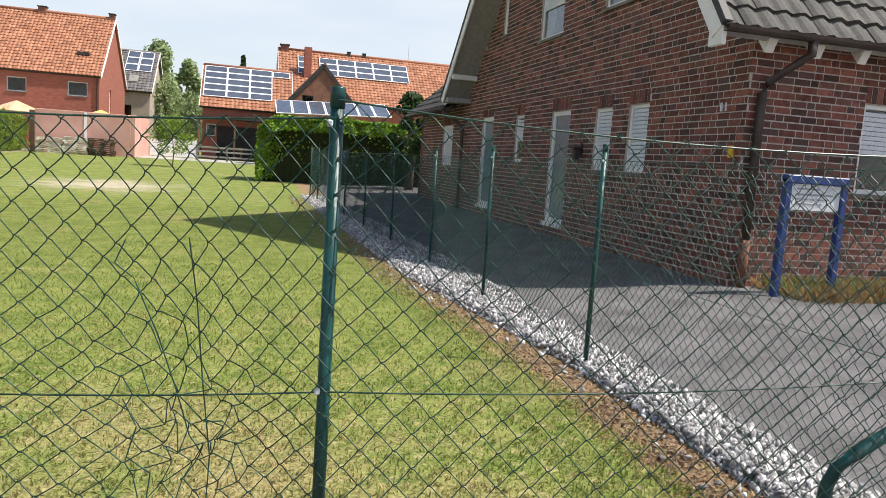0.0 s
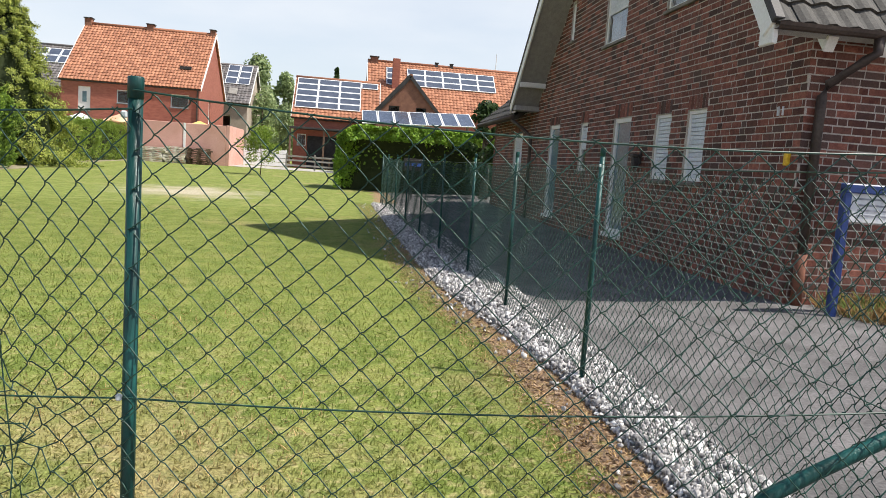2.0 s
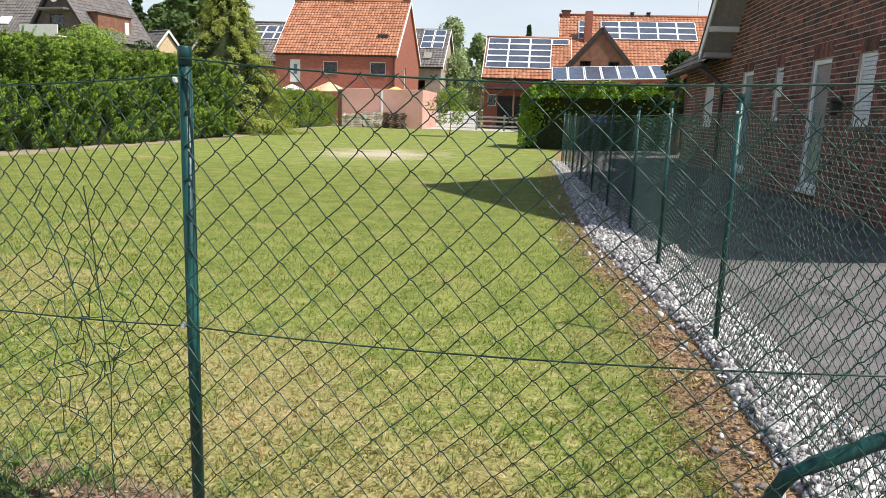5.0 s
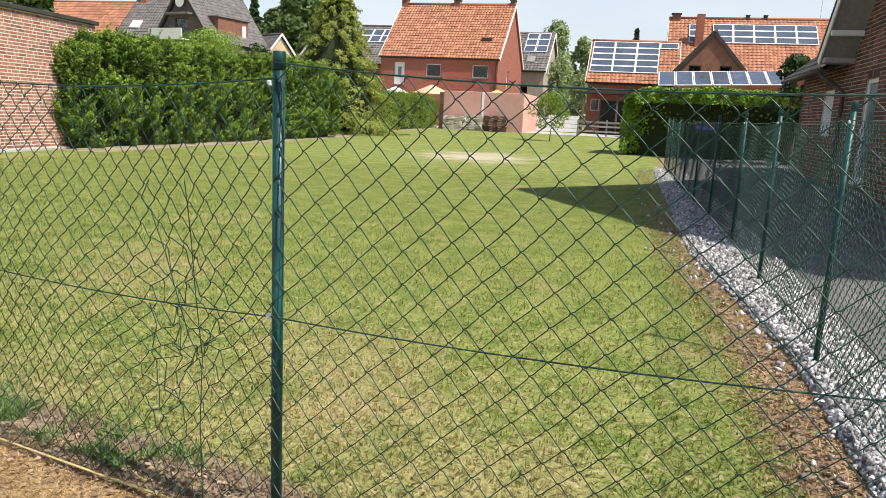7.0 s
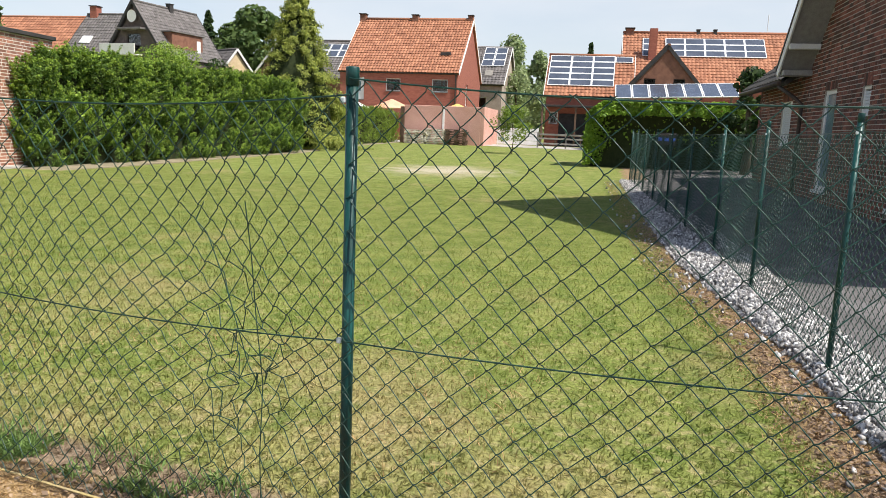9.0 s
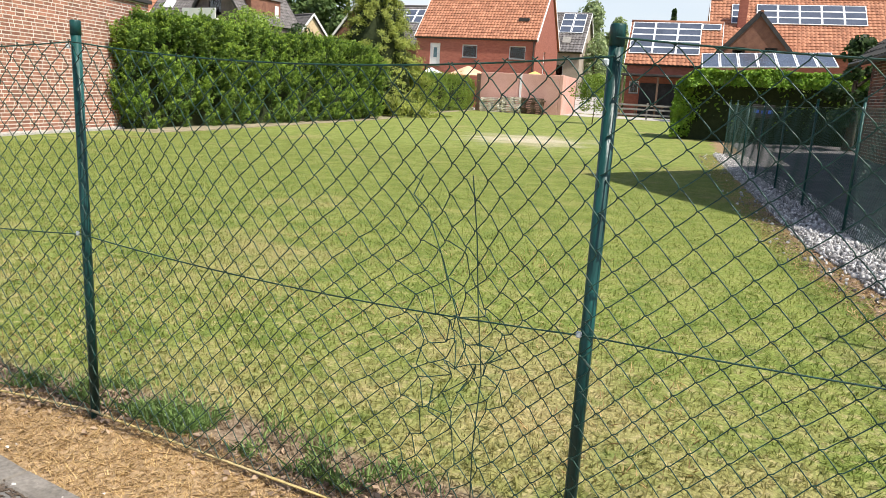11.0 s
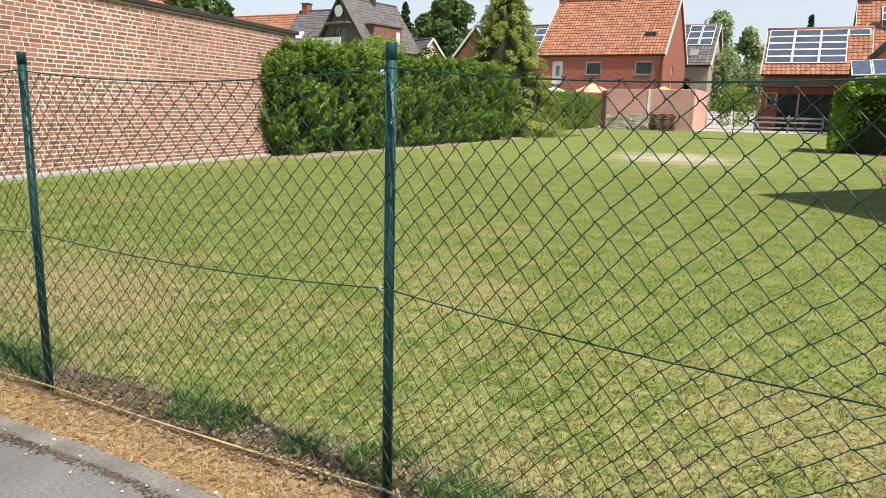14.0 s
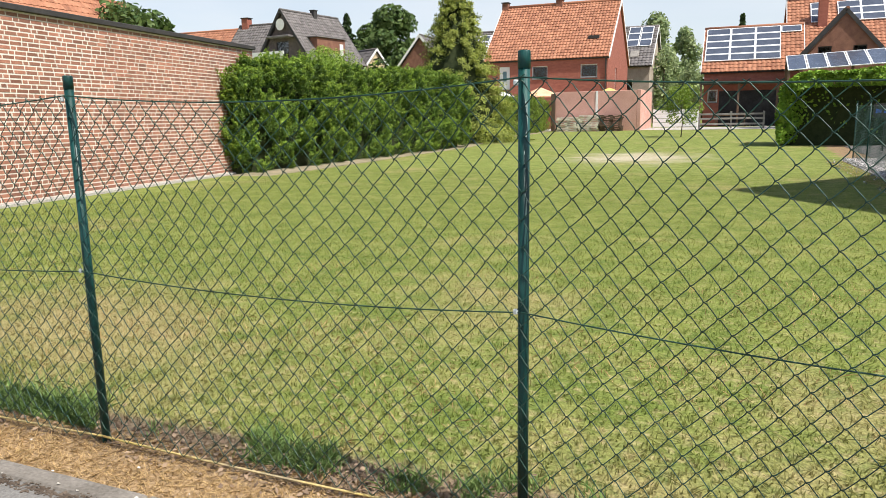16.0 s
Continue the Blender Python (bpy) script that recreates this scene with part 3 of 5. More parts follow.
def window(m, u0, u1, z0, z1, parent, style="plain", trim=None, back=0.05, name="window"):
    """Frame, pane and sill in an opening; style: plain, shutter, half, door."""
    trim = trim or white_paint
    f = 0.055 if style != "door" else 0.08
    bm = bmesh.new()
    for a, b, c, d in ((u0, u0 + f, z0, z1), (u1 - f, u1, z0, z1), (u0 + f, u1 - f, z1 - f, z1), (u0 + f, u1 - f, z0, z0 + f)):
        block(bm, a, -back - 0.06, c, b, -back, d, 0.004, m)
    w = part(name, bm, trim, parent)
    if style == "panel":
        q = part("door_leaf", boxed(u0 + f, -back - 0.05, z0 + f, u1 - f, -back - 0.02, z1 - f, 0.004, m), trim, w)
        part("pane", boxed(u0 + 0.25, -back - 0.02, z0 + 0.55, u1 - 0.25, -back - 0.012, z1 - 0.3, 0.0, m), door_glass, q, "bluish frosted glass")
    elif style == "shutter":
        slats = max(4, int((z1 - z0 - 2 * f) / 0.055))
        h = (z1 - z0 - 2 * f) / slats
        for i in range(slats):
            part("slat", boxed(u0 + f, -back - 0.045, z0 + f + i * h, u1 - f, -back - 0.012, z0 + f + (i + 1) * h - 0.006, 0.005, m), shutter_mat, w)
    else:
        p = part("pane", boxed(u0 + f, -back - 0.04, z0 + f, u1 - f, -back - 0.03, z1 - f, 0.0, m), door_glass if style == "door" else pane_mat, w)
        p.visible_shadow = False
        if style == "half":
            zc = z0 + (z1 - z0) * 0.45
            k = int((z1 - f - zc) / 0.055)
            for i in range(k):
                part("slat", boxed(u0 + f, -back - 0.028, zc + i * 0.055, u1 - f, -back - 0.008, zc + i * 0.055 + 0.05, 0.004, m), shutter_mat, w)
    if style != "door":
        part("sill", boxed(u0 - 0.03, -back, z0 - 0.05, u1 + 0.03, 0.05, z0, 0.006, m), kerb_mat if name == "window" else trim, w)
    else:
        part("threshold", boxed(u0, -back, z0 - 0.07, u1, 0.06, z0, 0.006, m), white_paint, w)
        part("handle", boxed(u1 - 0.075, -back, z0 + 0.95, u1 - 0.045, -back + 0.05, z0 + 1.1, 0.006, m), silver_mat, w)
    return w


panel_meshes = {}


def solar_panel(m, w, h, parent):
    """A framed module lying in the local xy plane."""
    key = (round(w, 2), round(h, 2))
    if key not in panel_meshes:
        bm = bmesh.new()
        f = 0.06
        for a, b, c, d in ((0, w, 0, f), (0, w, h - f, h), (0, f, f, h - f), (w - f, w, f, h - f)):
            block(bm, a, c, 0, b, d, 0.05, 0.005)
        o = part("solar_panel", bm, silver_mat, parent)
        c = part("cell_sheet", boxed(f, f, 0.015, w - f, h - f, 0.04), cell_mat, o)
        panel_meshes[key] = (o.data, c.data)
    else:
        o = new("solar_panel", panel_meshes[key][0])
        o.parent = parent
        c = new("cell_sheet", panel_meshes[key][1])
        c.parent = o
    o.matrix_basis = m
    return o


def slope_frame(p, along, up):
    u, v = Vector(along).normalized(), Vector(up).normalized()
    n = u.cross(v)
    return Matrix(((u.x, v.x, n.x, p[0]), (u.y, v.y, n.y, p[1]), (u.z, v.z, n.z, p[2]), (0, 0, 0, 1)))


def plane_slab(p, along, up, length, depth, thick=0.12):
    return boxed(0, 0, -thick, length, depth, -0.012, 0.0, slope_frame(p, along, up))


def gabled_house(name, label, where, turn, length, depth, eave, ridge, wall_mat, tile_mat, front=(), end0=(), end1=(), over=0.3, verge=0.2, base=0.0, trim=None, chimneys=(), tile=(0.3, 0.36), back_tiles=False):
    """A house with its ridge along local x, the front eave at local y = 0. Returns the thing and its frame."""
    t = pose(*where, 0, 0, turn)
    h = thing(name, label, "house")
    rise = ridge - eave
    run = depth / 2
    k = rise / run
    mf = t @ frame_of((length, 0, 0), (-1, 0, 0), (0, -1, 0))
    mb = t @ frame_of((0, depth, 0), (1, 0, 0), (0, 1, 0))
    m0 = t @ frame_of((0, 0, 0), (0, 1, 0), (-1, 0, 0))
    m1 = t @ frame_of((length, depth, 0), (0, -1, 0), (1, 0, 0))
    gable = [(0.252, eave + 0.252 * k - 0.02), (run, ridge - 0.02), (depth - 0.252, eave + 0.252 * k - 0.02)]
    flip = [(length - o[1], length - o[0], *o[2:]) for o in front]
    for mm, tops, holes in ((mf, [(0, eave), (length, eave)], flip), (mb, [(0, eave), (length, eave)], []), (m0, gable, list(end0)), (m1, gable, [(depth - o[1], depth - o[0], *o[2:]) for o in end1])):
        wall = part("wall", slab(mm, tops, [o[:4] for o in holes], 0.25, base), wall_mat, h)
        for o in holes:
            style = o[4] if len(o) > 4 else "plain"
            window(mm, *o[:4], h, style, trim, 0.08)
    width = length + 2 * verge
    reach = (Vector((0, run, rise)).length) + over
    low_f = Vector((-verge, -over * run / Vector((0, run, rise)).length, eave - over * rise / Vector((0, run, rise)).length + 0.06))
    low_b = Vector((length + verge, depth + over * run / Vector((0, run, rise)).length, low_f.z))
    for low, along, up, show in ((low_f, (1, 0, 0), (0, run, rise), True), (low_b, (-1, 0, 0), (0, -run, rise), back_tiles)):
        o3 = t @ low
        a3, u3 = t.to_3x3() @ Vector(along), t.to_3x3() @ Vector(up)
        roof = part("roof", plane_slab(o3, a3, u3, width, reach), tile_mat if not show else dark_trim, h)
        if show:
            tiles("roof_tiles", o3, a3, u3, width, reach, tile_mat, roof, tile[0], tile[1])
    # verge boards and ridge
    for x in (-verge - 0.02, length + verge - 0.02):
        for low, up in ((low_f, (0, run, rise)), (low_b, (0, -run, rise))):
            mm = t @ slope_frame((x, low.y, low.z), (1, 0, 0), up)
            bm = boxed(0, 0, -0.16, 0.04, reach, 0.05, 0.0, mm)
            part("verge_board", bm, trim or white_paint, h)
    bm = bmesh.new()
    tube(bm, [t @ Vector((-verge, run, ridge + 0.09)), t @ Vector((length + verge, run, ridge + 0.09))], 0.12, 8)
    part("ridge_tiles", bm, tile_mat, h)
    for cx, cy, cz0, cz1, cw, cm in chimneys:
        c = part("chimney", boxed(cx - cw / 2, cy - cw / 2, cz0, cx + cw / 2, cy + cw / 2, cz1, 0.01, t), cm, h)
        part("chimney_cap", boxed(cx - cw * 0.62, cy - cw * 0.62, cz1, cx + cw * 0.62, cy + cw * 0.62, cz1 + 0.07, 0.01, t), dark_trim, c)
    return h, t


# ---- the brick house beside the driveway ----
WX, WY, WE = 5.55, 7.0, 17.7  # gable wall, front wall, far end of the gable wall
EF, EB, EZ, AY, AZ, VX = 6.7, 18.05, 2.8, 11.5, 9.1, 4.92  # eaves, apex and verge of its roof
house = thing("brick_house", "red brick house with dark tiled gable roof and white trim", "house")
# laid out a little large: house and notice board stand at this scale, a hand above the lawn
YARD = Matrix.Translation((0.023, 0.004, 0.107)) @ Matrix.Scale(0.91, 4)
house.matrix_basis = YARD
gm = frame_of((WX, WY, 0), (0, 1, 0), (-1, 0, 0))
slope, slope_b = (AZ - EZ) / (AY - EF), (AZ - EZ) / (EB - AY)
gtops = [(0, EZ + (WY - EF) * slope - 0.15), (AY - WY, AZ - 0.15), (WE - WY, EZ + (EB - WE) * slope_b - 0.15)]
GABLE = [
    (2.05, 2.6, 1.22, 2.2, "shutter"), (3.1, 3.65, 1.22, 2.2, "shutter"), (4.6, 5.4, 0.24, 2.24, "door"),
    (6.8, 7.25, 1.3, 2.25, "half"), (8.7, 9.5, 0.27, 2.3, "door"), (5.25, 6.3, 3.62, 4.85, "half"),
    (2.5, 3.65, 3.74, 4.9, "half"), (8.25, 8.5, 4.05, 4.85, "shutter"),
]
wall = part("wall", slab(gm, gtops, [o[:4] for o in GABLE], 0.3), mortar_mat, house)
for o in GABLE:
    window(gm, *o[:4], house, o[4], None, 0.03)
fm = frame_of((17.0, WY, 0), (-1, 0, 0), (0, -1, 0))
FRONT = [(17.0 - 8.3, 17.0 - 7.15, 1.15, 2.2, "half"), (17.0 - 12.5, 17.0 - 10.6, 1.0, 2.2, "plain")]
ftops = [(0, EZ + 0.22), (17.0 - WX, EZ + 0.22)]
fwall = part("wall", slab(fm, [(0, EZ + 0.22), (17.0 - WX - 0.302, EZ + 0.22)], [o[:4] for o in FRONT], 0.3), mortar_mat, house)
for o in FRONT:
    window(fm, *o[:4], house, o[4], None, 0.03)
part("wall", slab(frame_of((WX + 0.31, WE - 0.31, 0), (1, 0, 0), (0, 1, 0)), [(0, 2.9), (10.8, 2.9)], [], 0.3), mortar_mat, house)
part("wall", slab(frame_of((17.0, WE, 0), (0, -1, 0), (1, 0, 0)), [(0, 2.9), (WE - AY, AZ - 0.2), (WE - WY, 2.9)], [], 0.3), brick_mat, house)
up_f, up_b = (0, AY - EF, AZ - EZ), (0, AY - EB, AZ - EZ)
reach = Vector(up_f).length
roof = part("roof", plane_slab((VX, EF, EZ), (1, 0, 0), up_f, 13.2, reach, 0.14), soffit_mat, house)
tiles("roof_tiles", (VX - 0.02, EF - 0.06, EZ - 0.03), (1, 0, 0), up_f, 13.2, reach, tile_dark, roof, 0.24, 0.3, 0.04)
roof = part("roof", plane_slab((VX + 13.2, EB, EZ), (-1, 0, 0), up_b, 13.2, Vector(up_b).length, 0.14), soffit_mat, house)
tiles("roof_tiles", (VX + 13.2, EB + 0.06, EZ - 0.03), (-1, 0, 0), up_b, 13.2, Vector(up_b).length, tile_dark, roof, 0.24, 0.3, 0.04)
for p, up, along in (((VX, EF, EZ), up_f, (1, 0, 0)), ((VX, EB, EZ), up_b, (1, 0, 0))):
    sf = slope_frame(p, along, up)
    reach = Vector(up).length
    flipz = 1 if sf.to_3x3().col[2].z > 0 else -1
    part("verge_board", boxed(-0.035, -0.02, -0.17 if flipz > 0 else -0.02, 0.0, reach, 0.02 if flipz > 0 else 0.17, 0.004, sf), white_paint, house)
    part("verge_tiles", boxed(-0.05, -0.04, 0.02 if flipz > 0 else -0.1, 0.06, reach, 0.1 if flipz > 0 else -0.02, 0.01, sf), dark_trim, house, "dark verge tiles")
# white cross pieces at the feet of the verges, rafter ends and gutter
part("verge_return", boxed(VX, EB - 0.85, EZ + 0.42, WX, EB - 0.75, EZ + 0.54, 0.01), white_paint, house)
part("soffit_box", boxed(VX + 0.02, EB - 0.42, EZ - 0.1, WX, EB - 0.02, EZ + 0.02, 0.01), soffit_mat, house)
part("verge_foot", boxed(VX - 0.01, EF - 0.02, EZ - 0.2, VX + 0.05, EF + 0.22, EZ + 0.03, 0.01), white_paint, house)
for i in range(18):
    x = 5.55 + i * 0.62
    bm = bmesh.new()
    v = [bm.verts.new(p) for p in ((x, EF + 0.05, EZ - 0.06), (x, WY, EZ + 0.22), (x, WY, EZ + 0.02), (x, EF + 0.12, EZ - 0.2), (x + 0.11, EF + 0.05, EZ - 0.06), (x + 0.11, WY, EZ + 0.22), (x + 0.11, WY, EZ + 0.02), (x + 0.11, EF + 0.12, EZ - 0.2))]
    for f in ((0, 1, 2, 3), (7, 6, 5, 4), (0, 4, 5, 1), (1, 5, 6, 2), (2, 6, 7, 3), (3, 7, 4, 0)):
        bm.faces.new([v[q] for q in f])
    part("rafter_end", bm, white_paint, house)
bm = bmesh.new()
gut = [(math.cos(a) * 0.065, math.sin(a) * 0.065) for a in np.linspace(math.pi, math.tau, 7)]
for (ya, za), (yb, zb) in zip(gut, gut[1:]):
    q = [bm.verts.new(p) for p in ((VX, EF - 0.05 + ya, EZ + za), (VX + 13.2, EF - 0.05 + ya, EZ + za), (VX + 13.2, EF - 0.05 + yb, EZ + zb), (VX, EF - 0.05 + yb, EZ + zb))]
    bm.faces.new(q)
bmesh.ops.remove_doubles(bm, verts=bm.verts, dist=1e-4)
bmesh.ops.solidify(bm, geom=bm.faces, thickness=0.006)
part("gutter", bm, gutter_mat, house)
bm = bmesh.new()
tube(bm, [(6.02, EF - 0.05, EZ - 0.05), (6.02, EF - 0.05, EZ - 0.2), (5.95, EF + 0.02, EZ - 0.27), (5.72, WY - 0.09, EZ - 0.5), (5.68, WY - 0.07, EZ - 0.62), (5.68, WY - 0.07, 0.52)], 0.05, 10)
pipe = part("downpipe", bm, gutter_mat, house)
# separate lower end in a warmer colour: sunlight below the eave's shadow, painted
bm = bmesh.new()
tube(bm, [(5.68, WY - 0.07, 0.55), (5.68, WY - 0.07, 0.0)], 0.058, 10)
part("pipe_foot", bm, lit_pipe, pipe, "foot of the downpipe, coloured red-brown as if sunlit")
part("meter_box", boxed(WX - 0.05, 7.12, 1.46, WX, 7.19, 1.6, 0.01), yellow_plastic, house, "small yellow plastic box")
for a, b in ((7.42, 7.45), (7.345, 7.36)):
    part("number_bar", boxed(WX - 0.022, a, 2.0, WX, b, 2.1, 0.004), shutter_mat, house)

lamp = part("wall_lamp", boxed(WX - 0.03, 11.02, 1.45, WX, 11.08, 1.66, 0.008), dark_trim, house, "small black wall lantern")
part("lantern", boxed(WX - 0.15, 11.0, 1.38, WX - 0.05, 11.1, 1.56, 0.015), dark_trim, lamp)
part("lantern_roof", boxed(WX - 0.17, 10.98, 1.56, WX - 0.03, 11.12, 1.6, 0.01), dark_trim, lamp)

# lower wing behind it
am = frame_of((WX, WE, 0), (0, 1, 0), (-1, 0, 0))
ANNEX = [(1.4, 2.4, 1.12, 2.22, "shutter")]
awall = part("wall", slab(am, [(0, 2.75), (5.2, 2.75)], [o[:4] for o in ANNEX], 0.3), mortar_mat, house)
window(am, *ANNEX[0][:4], house, "shutter", None, 0.03)
part("wall", slab(frame_of((WX + 5.6, WE + 5.2, 0), (-1, 0, 0), (0, 1, 0)), [(0, 2.7), (2.8, 5.0), (5.6, 2.7)], [], 0.3), brick_mat, house)
aup = (2.9, 0, 2.5)
aroof = part("roof", plane_slab((5.08, WE + 5.2, 2.62), (0, -1, 0), aup, 4.75, 4.2), dark_trim, house)
tiles("roof_tiles", (5.05, WE + 5.2, 2.62), (0, -1, 0), aup, 4.75, 4.2, tile_dark, aroof, 0.3, 0.34, 0.045)
bm = bmesh.new()
tube(bm, [(5.0, WE + 0.5, 2.57), (5.0, WE + 5.3, 2.57)], 0.06, 8)
part("gutter", bm, gutter_mat, house)
bm = bmesh.new()
tube(bm, [(5.0, WE + 0.55, 2.5), (5.3, WE + 0.3, 2.25), (5.46, WE + 0.2, 2.1), (5.46, WE + 0.2, 0.0)], 0.045, 8)
part("downpipe", bm, gutter_mat, house)


# ---- outbuilding on the far side of the lawn ----
shed = thing("outbuilding", "low salmon brick outbuilding with flat roof and dark edge", "outbuilding")
S0, S1 = Vector((-9.95, 1.5, 0)), Vector((-11.5, 14.6, 0))
sd = (S0 - S1).normalized()
sm = frame_of(S1, sd, (-sd.y, sd.x, 0))
slen = (S0 - S1).length
stops = [(0, 2.84), (slen, 2.84)]
swall = part("wall", slab(sm, stops, [], 0.3), pale_mortar, shed)
part("wall", boxed(-0.0, -5.0, -0.1, 0.3, -0.3, 2.84, 0.0, sm), pale_brick, shed)
part("wall", boxed(slen - 0.3, -5.0, -0.1, slen, -0.3, 2.84, 0.0, sm), pale_brick, shed)
part("wall", boxed(0, -5.3, -0.1, slen, -5.0, 2.84, 0.0, sm), pale_brick, shed)
part("roof", boxed(-0.06, -5.35, 2.84, slen + 0.06, 0.07, 2.93, 0.01, sm), dark_trim, shed, "dark flat roof edge")
part("plinth", boxed(0.0, 0.0, -0.1, slen, 0.1, 0.05, 0.01, sm), path_mat, shed)


# ---- houses round the lawn ----
A, ta = gabled_house("red_house", "two-storey red brick house with orange clay-tile roof", (-17.05, 48.0, 0), 0, 8.3, 9.0, 4.98, 8.95, far_brick, tile_orange,
    front=[(1.0, 1.75, 3.05, 4.55, "panel"), (3.3, 4.35, 3.66, 4.5), (6.55, 7.65, 3.66, 4.5)], end1=[(3.2, 3.8, 2.9, 4.4)], over=0.2, verge=0.12, base=0.2,
    chimneys=[(0.1, 4.5, 8.6, 9.35, 0.45, far_brick_dark), (4.1, 4.5, 8.6, 9.3, 0.45, far_brick_dark), (8.2, 4.5, 8.6, 9.3, 0.36, far_brick_dark)], tile=(0.22, 0.29))
part("roof_hatch", boxed(6.8, 1.2, 6.22, 7.5, 1.7, 6.42, 0.01, ta), dark_trim, A)
bm = bmesh.new()
tube(bm, [ta @ Vector((8.2, -0.06, 4.9)), ta @ Vector((8.2, -0.06, 0.4))], 0.05, 6)
part("downpipe", bm, gutter_mat, A)
B, tb = gabled_house("grey_roofed_house", "beige rendered house with grey roof and solar panels", (-15.6, 62.0, 0), 0, 7.9, 8.6, 5.25, 8.6, stone_wall_mat, tile_grey,
    front=[(5.6, 6.6, 2.6, 4.1)], end1=[(1.6, 2.2, 5.0, 6.2), (3.8, 4.4, 2.8, 4.2), (3.8, 4.4, 5.0, 6.2), (6.0, 6.6, 2.8, 4.2)], over=0.3, base=0.2)
kb = Vector((0, 4.3, 3.35))
for i in range(2):
    for j in range(3):
        p = tb @ Vector((5.7 + i * 1.05, 1.85 + j * 0.78, 5.25 + (1.85 + j * 0.78) * 3.35 / 4.3 + 0.16))
        solar_panel(slope_frame(p, (1, 0, 0), kb), 1.0, 0.95, B)
part("skylight", boxed(0, 0, 0.03, 0.7, 0.9, 0.12, 0.01, slope_frame(tb @ Vector((6.2, 0.7, 5.85)), (1, 0, 0), kb)), rail_grey, B)
E_, te = gabled_house("far_grey_house", "distant house with grey roof and solar panels", (-26.0, 62.0, 0), 0, 8.0, 9.0, 5.4, 9.0, far_brick_dark, tile_grey, over=0.3, base=0.2)
ke = Vector((0, 4.5, 3.6))
for i in range(7):
    for j in range(2):
        p = te @ Vector((0.4 + i * 1.05, 2.3 + j * 0.85, 5.4 + (2.3 + j * 0.85) * 0.8 + 0.16))
        solar_panel(slope_frame(p, (1, 0, 0), ke), 1.0, 1.03, E_)

# farmhouse with many panels
C, tc = gabled_house("solar_farmhouse", "orange-tiled brick wing covered with solar panels", (-2.95, 50.3, 0), 0, 5.6, 6.0, 3.95, 6.7, far_brick, tile_orange,
    front=[(0.25, 0.85, 1.9, 2.7), (1.6, 3.9, 0.4, 2.6, "door")], over=0.35, verge=0.2, base=0.2, tile=(0.27, 0.34))
kc = Vector((0, 3.0, 2.75))
for i in range(3):
    for j in range(5):
        d = 0.42 + j * 0.485
        p = tc @ Vector((-0.05 + i * 1.5, d, 3.95 + d * 2.75 / 3 + 0.16))
        solar_panel(slope_frame(p, (1, 0, 0), kc), 1.49, 0.655, C)
p = tc @ Vector((4.45, 2.35, 3.95 + 2.35 * 2.75 / 3 + 0.16))
solar_panel(slope_frame(p, (1, 0, 0), kc), 1.2, 0.63, C)
# flat near-black sheet before the wall, in place of deep shade under the porch
part("shed_door", boxed(0.95, -0.06, 0.3, 5.4, -0.004, 2.6, 0.01, tc), shade_dark, C, "near-black sheet standing in for the shade under the porch")
part("porch_roof", boxed(-0.2, -1.5, 3.0, 4.4, 0.0, 3.12, 0.01, tc), dark_trim, C)
for x in (-0.1, 2.1, 4.3):
    part("porch_post", boxed(x - 0.06, -1.42, 0.3, x + 0.06, -1.3, 3.0, 0.01, tc), wood_brown, C)
D, td = gabled_house("orange_roofed_house", "large brick house with orange tiles, chimney and solar panels", (2.1, 53.4, 0), 0, 14.0, 9.2, 5.0, 8.95, far_brick, tile_orange, over=0.3, verge=0.15, base=0.2,
    chimneys=[(0.35, 4.6, 8.5, 9.3, 0.6, far_brick_dark), (5.3, 4.6, 8.8, 9.25, 0.25, dark_trim), (6.5, 4.6, 8.8, 9.25, 0.25, dark_trim)], tile=(0.27, 0.34))
c = part("chimney", boxed(1.7, 1.9, 6.0, 2.25, 2.45, 9.0, 0.01, td), far_brick, D)
kd = Vector((0, 4.6, 3.95))
for i in range(6):
    for j in range(3):
        d = 2.2 + j * 0.57
        p = td @ Vector((1.3 + i * 1.38 + (0.25 if i else 0.0), d, 5.0 + d * 3.95 / 4.6 + 0.17))
        solar_panel(slope_frame(p, (1, 0, 0), kd), 1.37 if i else 0.95, 0.745, D)
bm = bmesh.new()
tube(bm, [td @ Vector((10.1, 4.6, 8.8)), td @ Vector((10.1, 4.6, 10.4))], 0.03, 5)
part("antenna", bm, silver_mat, D)
F_, tf = gabled_house("gable_wing", "brown brick gable wing with two small windows", (6.75, 48.0, 0), 90, 8.0, 4.2, 4.45, 6.85, far_brick_dark, tile_orange,
    end0=[(0.95, 1.65, 4.25, 4.9), (2.75, 3.45, 4.25, 4.9)], over=0.2, verge=0.1, base=0.2, trim=dark_trim, back_tiles=True, tile=(0.27, 0.34))
carport = thing("carport", "timber carport with a sloping roof of solar panels", "carport")
kp = Vector((0, 3.0, 1.0))
for i in range(7):
    p = (1.55 + i * 0.98, 43.3, 3.36 + i * 0.04)
    solar_panel(slope_frame(p, (1, 0, 0.04), kp), 0.95, 2.9, carport)
for x in (1.6, 4.9, 8.3):
    for y, z in ((43.4, 3.35), (45.9, 4.15)):
        part("post", boxed(x - 0.07, y - 0.07, lift(y), x + 0.07, y + 0.07, z, 0.01), wood_brown, carport)

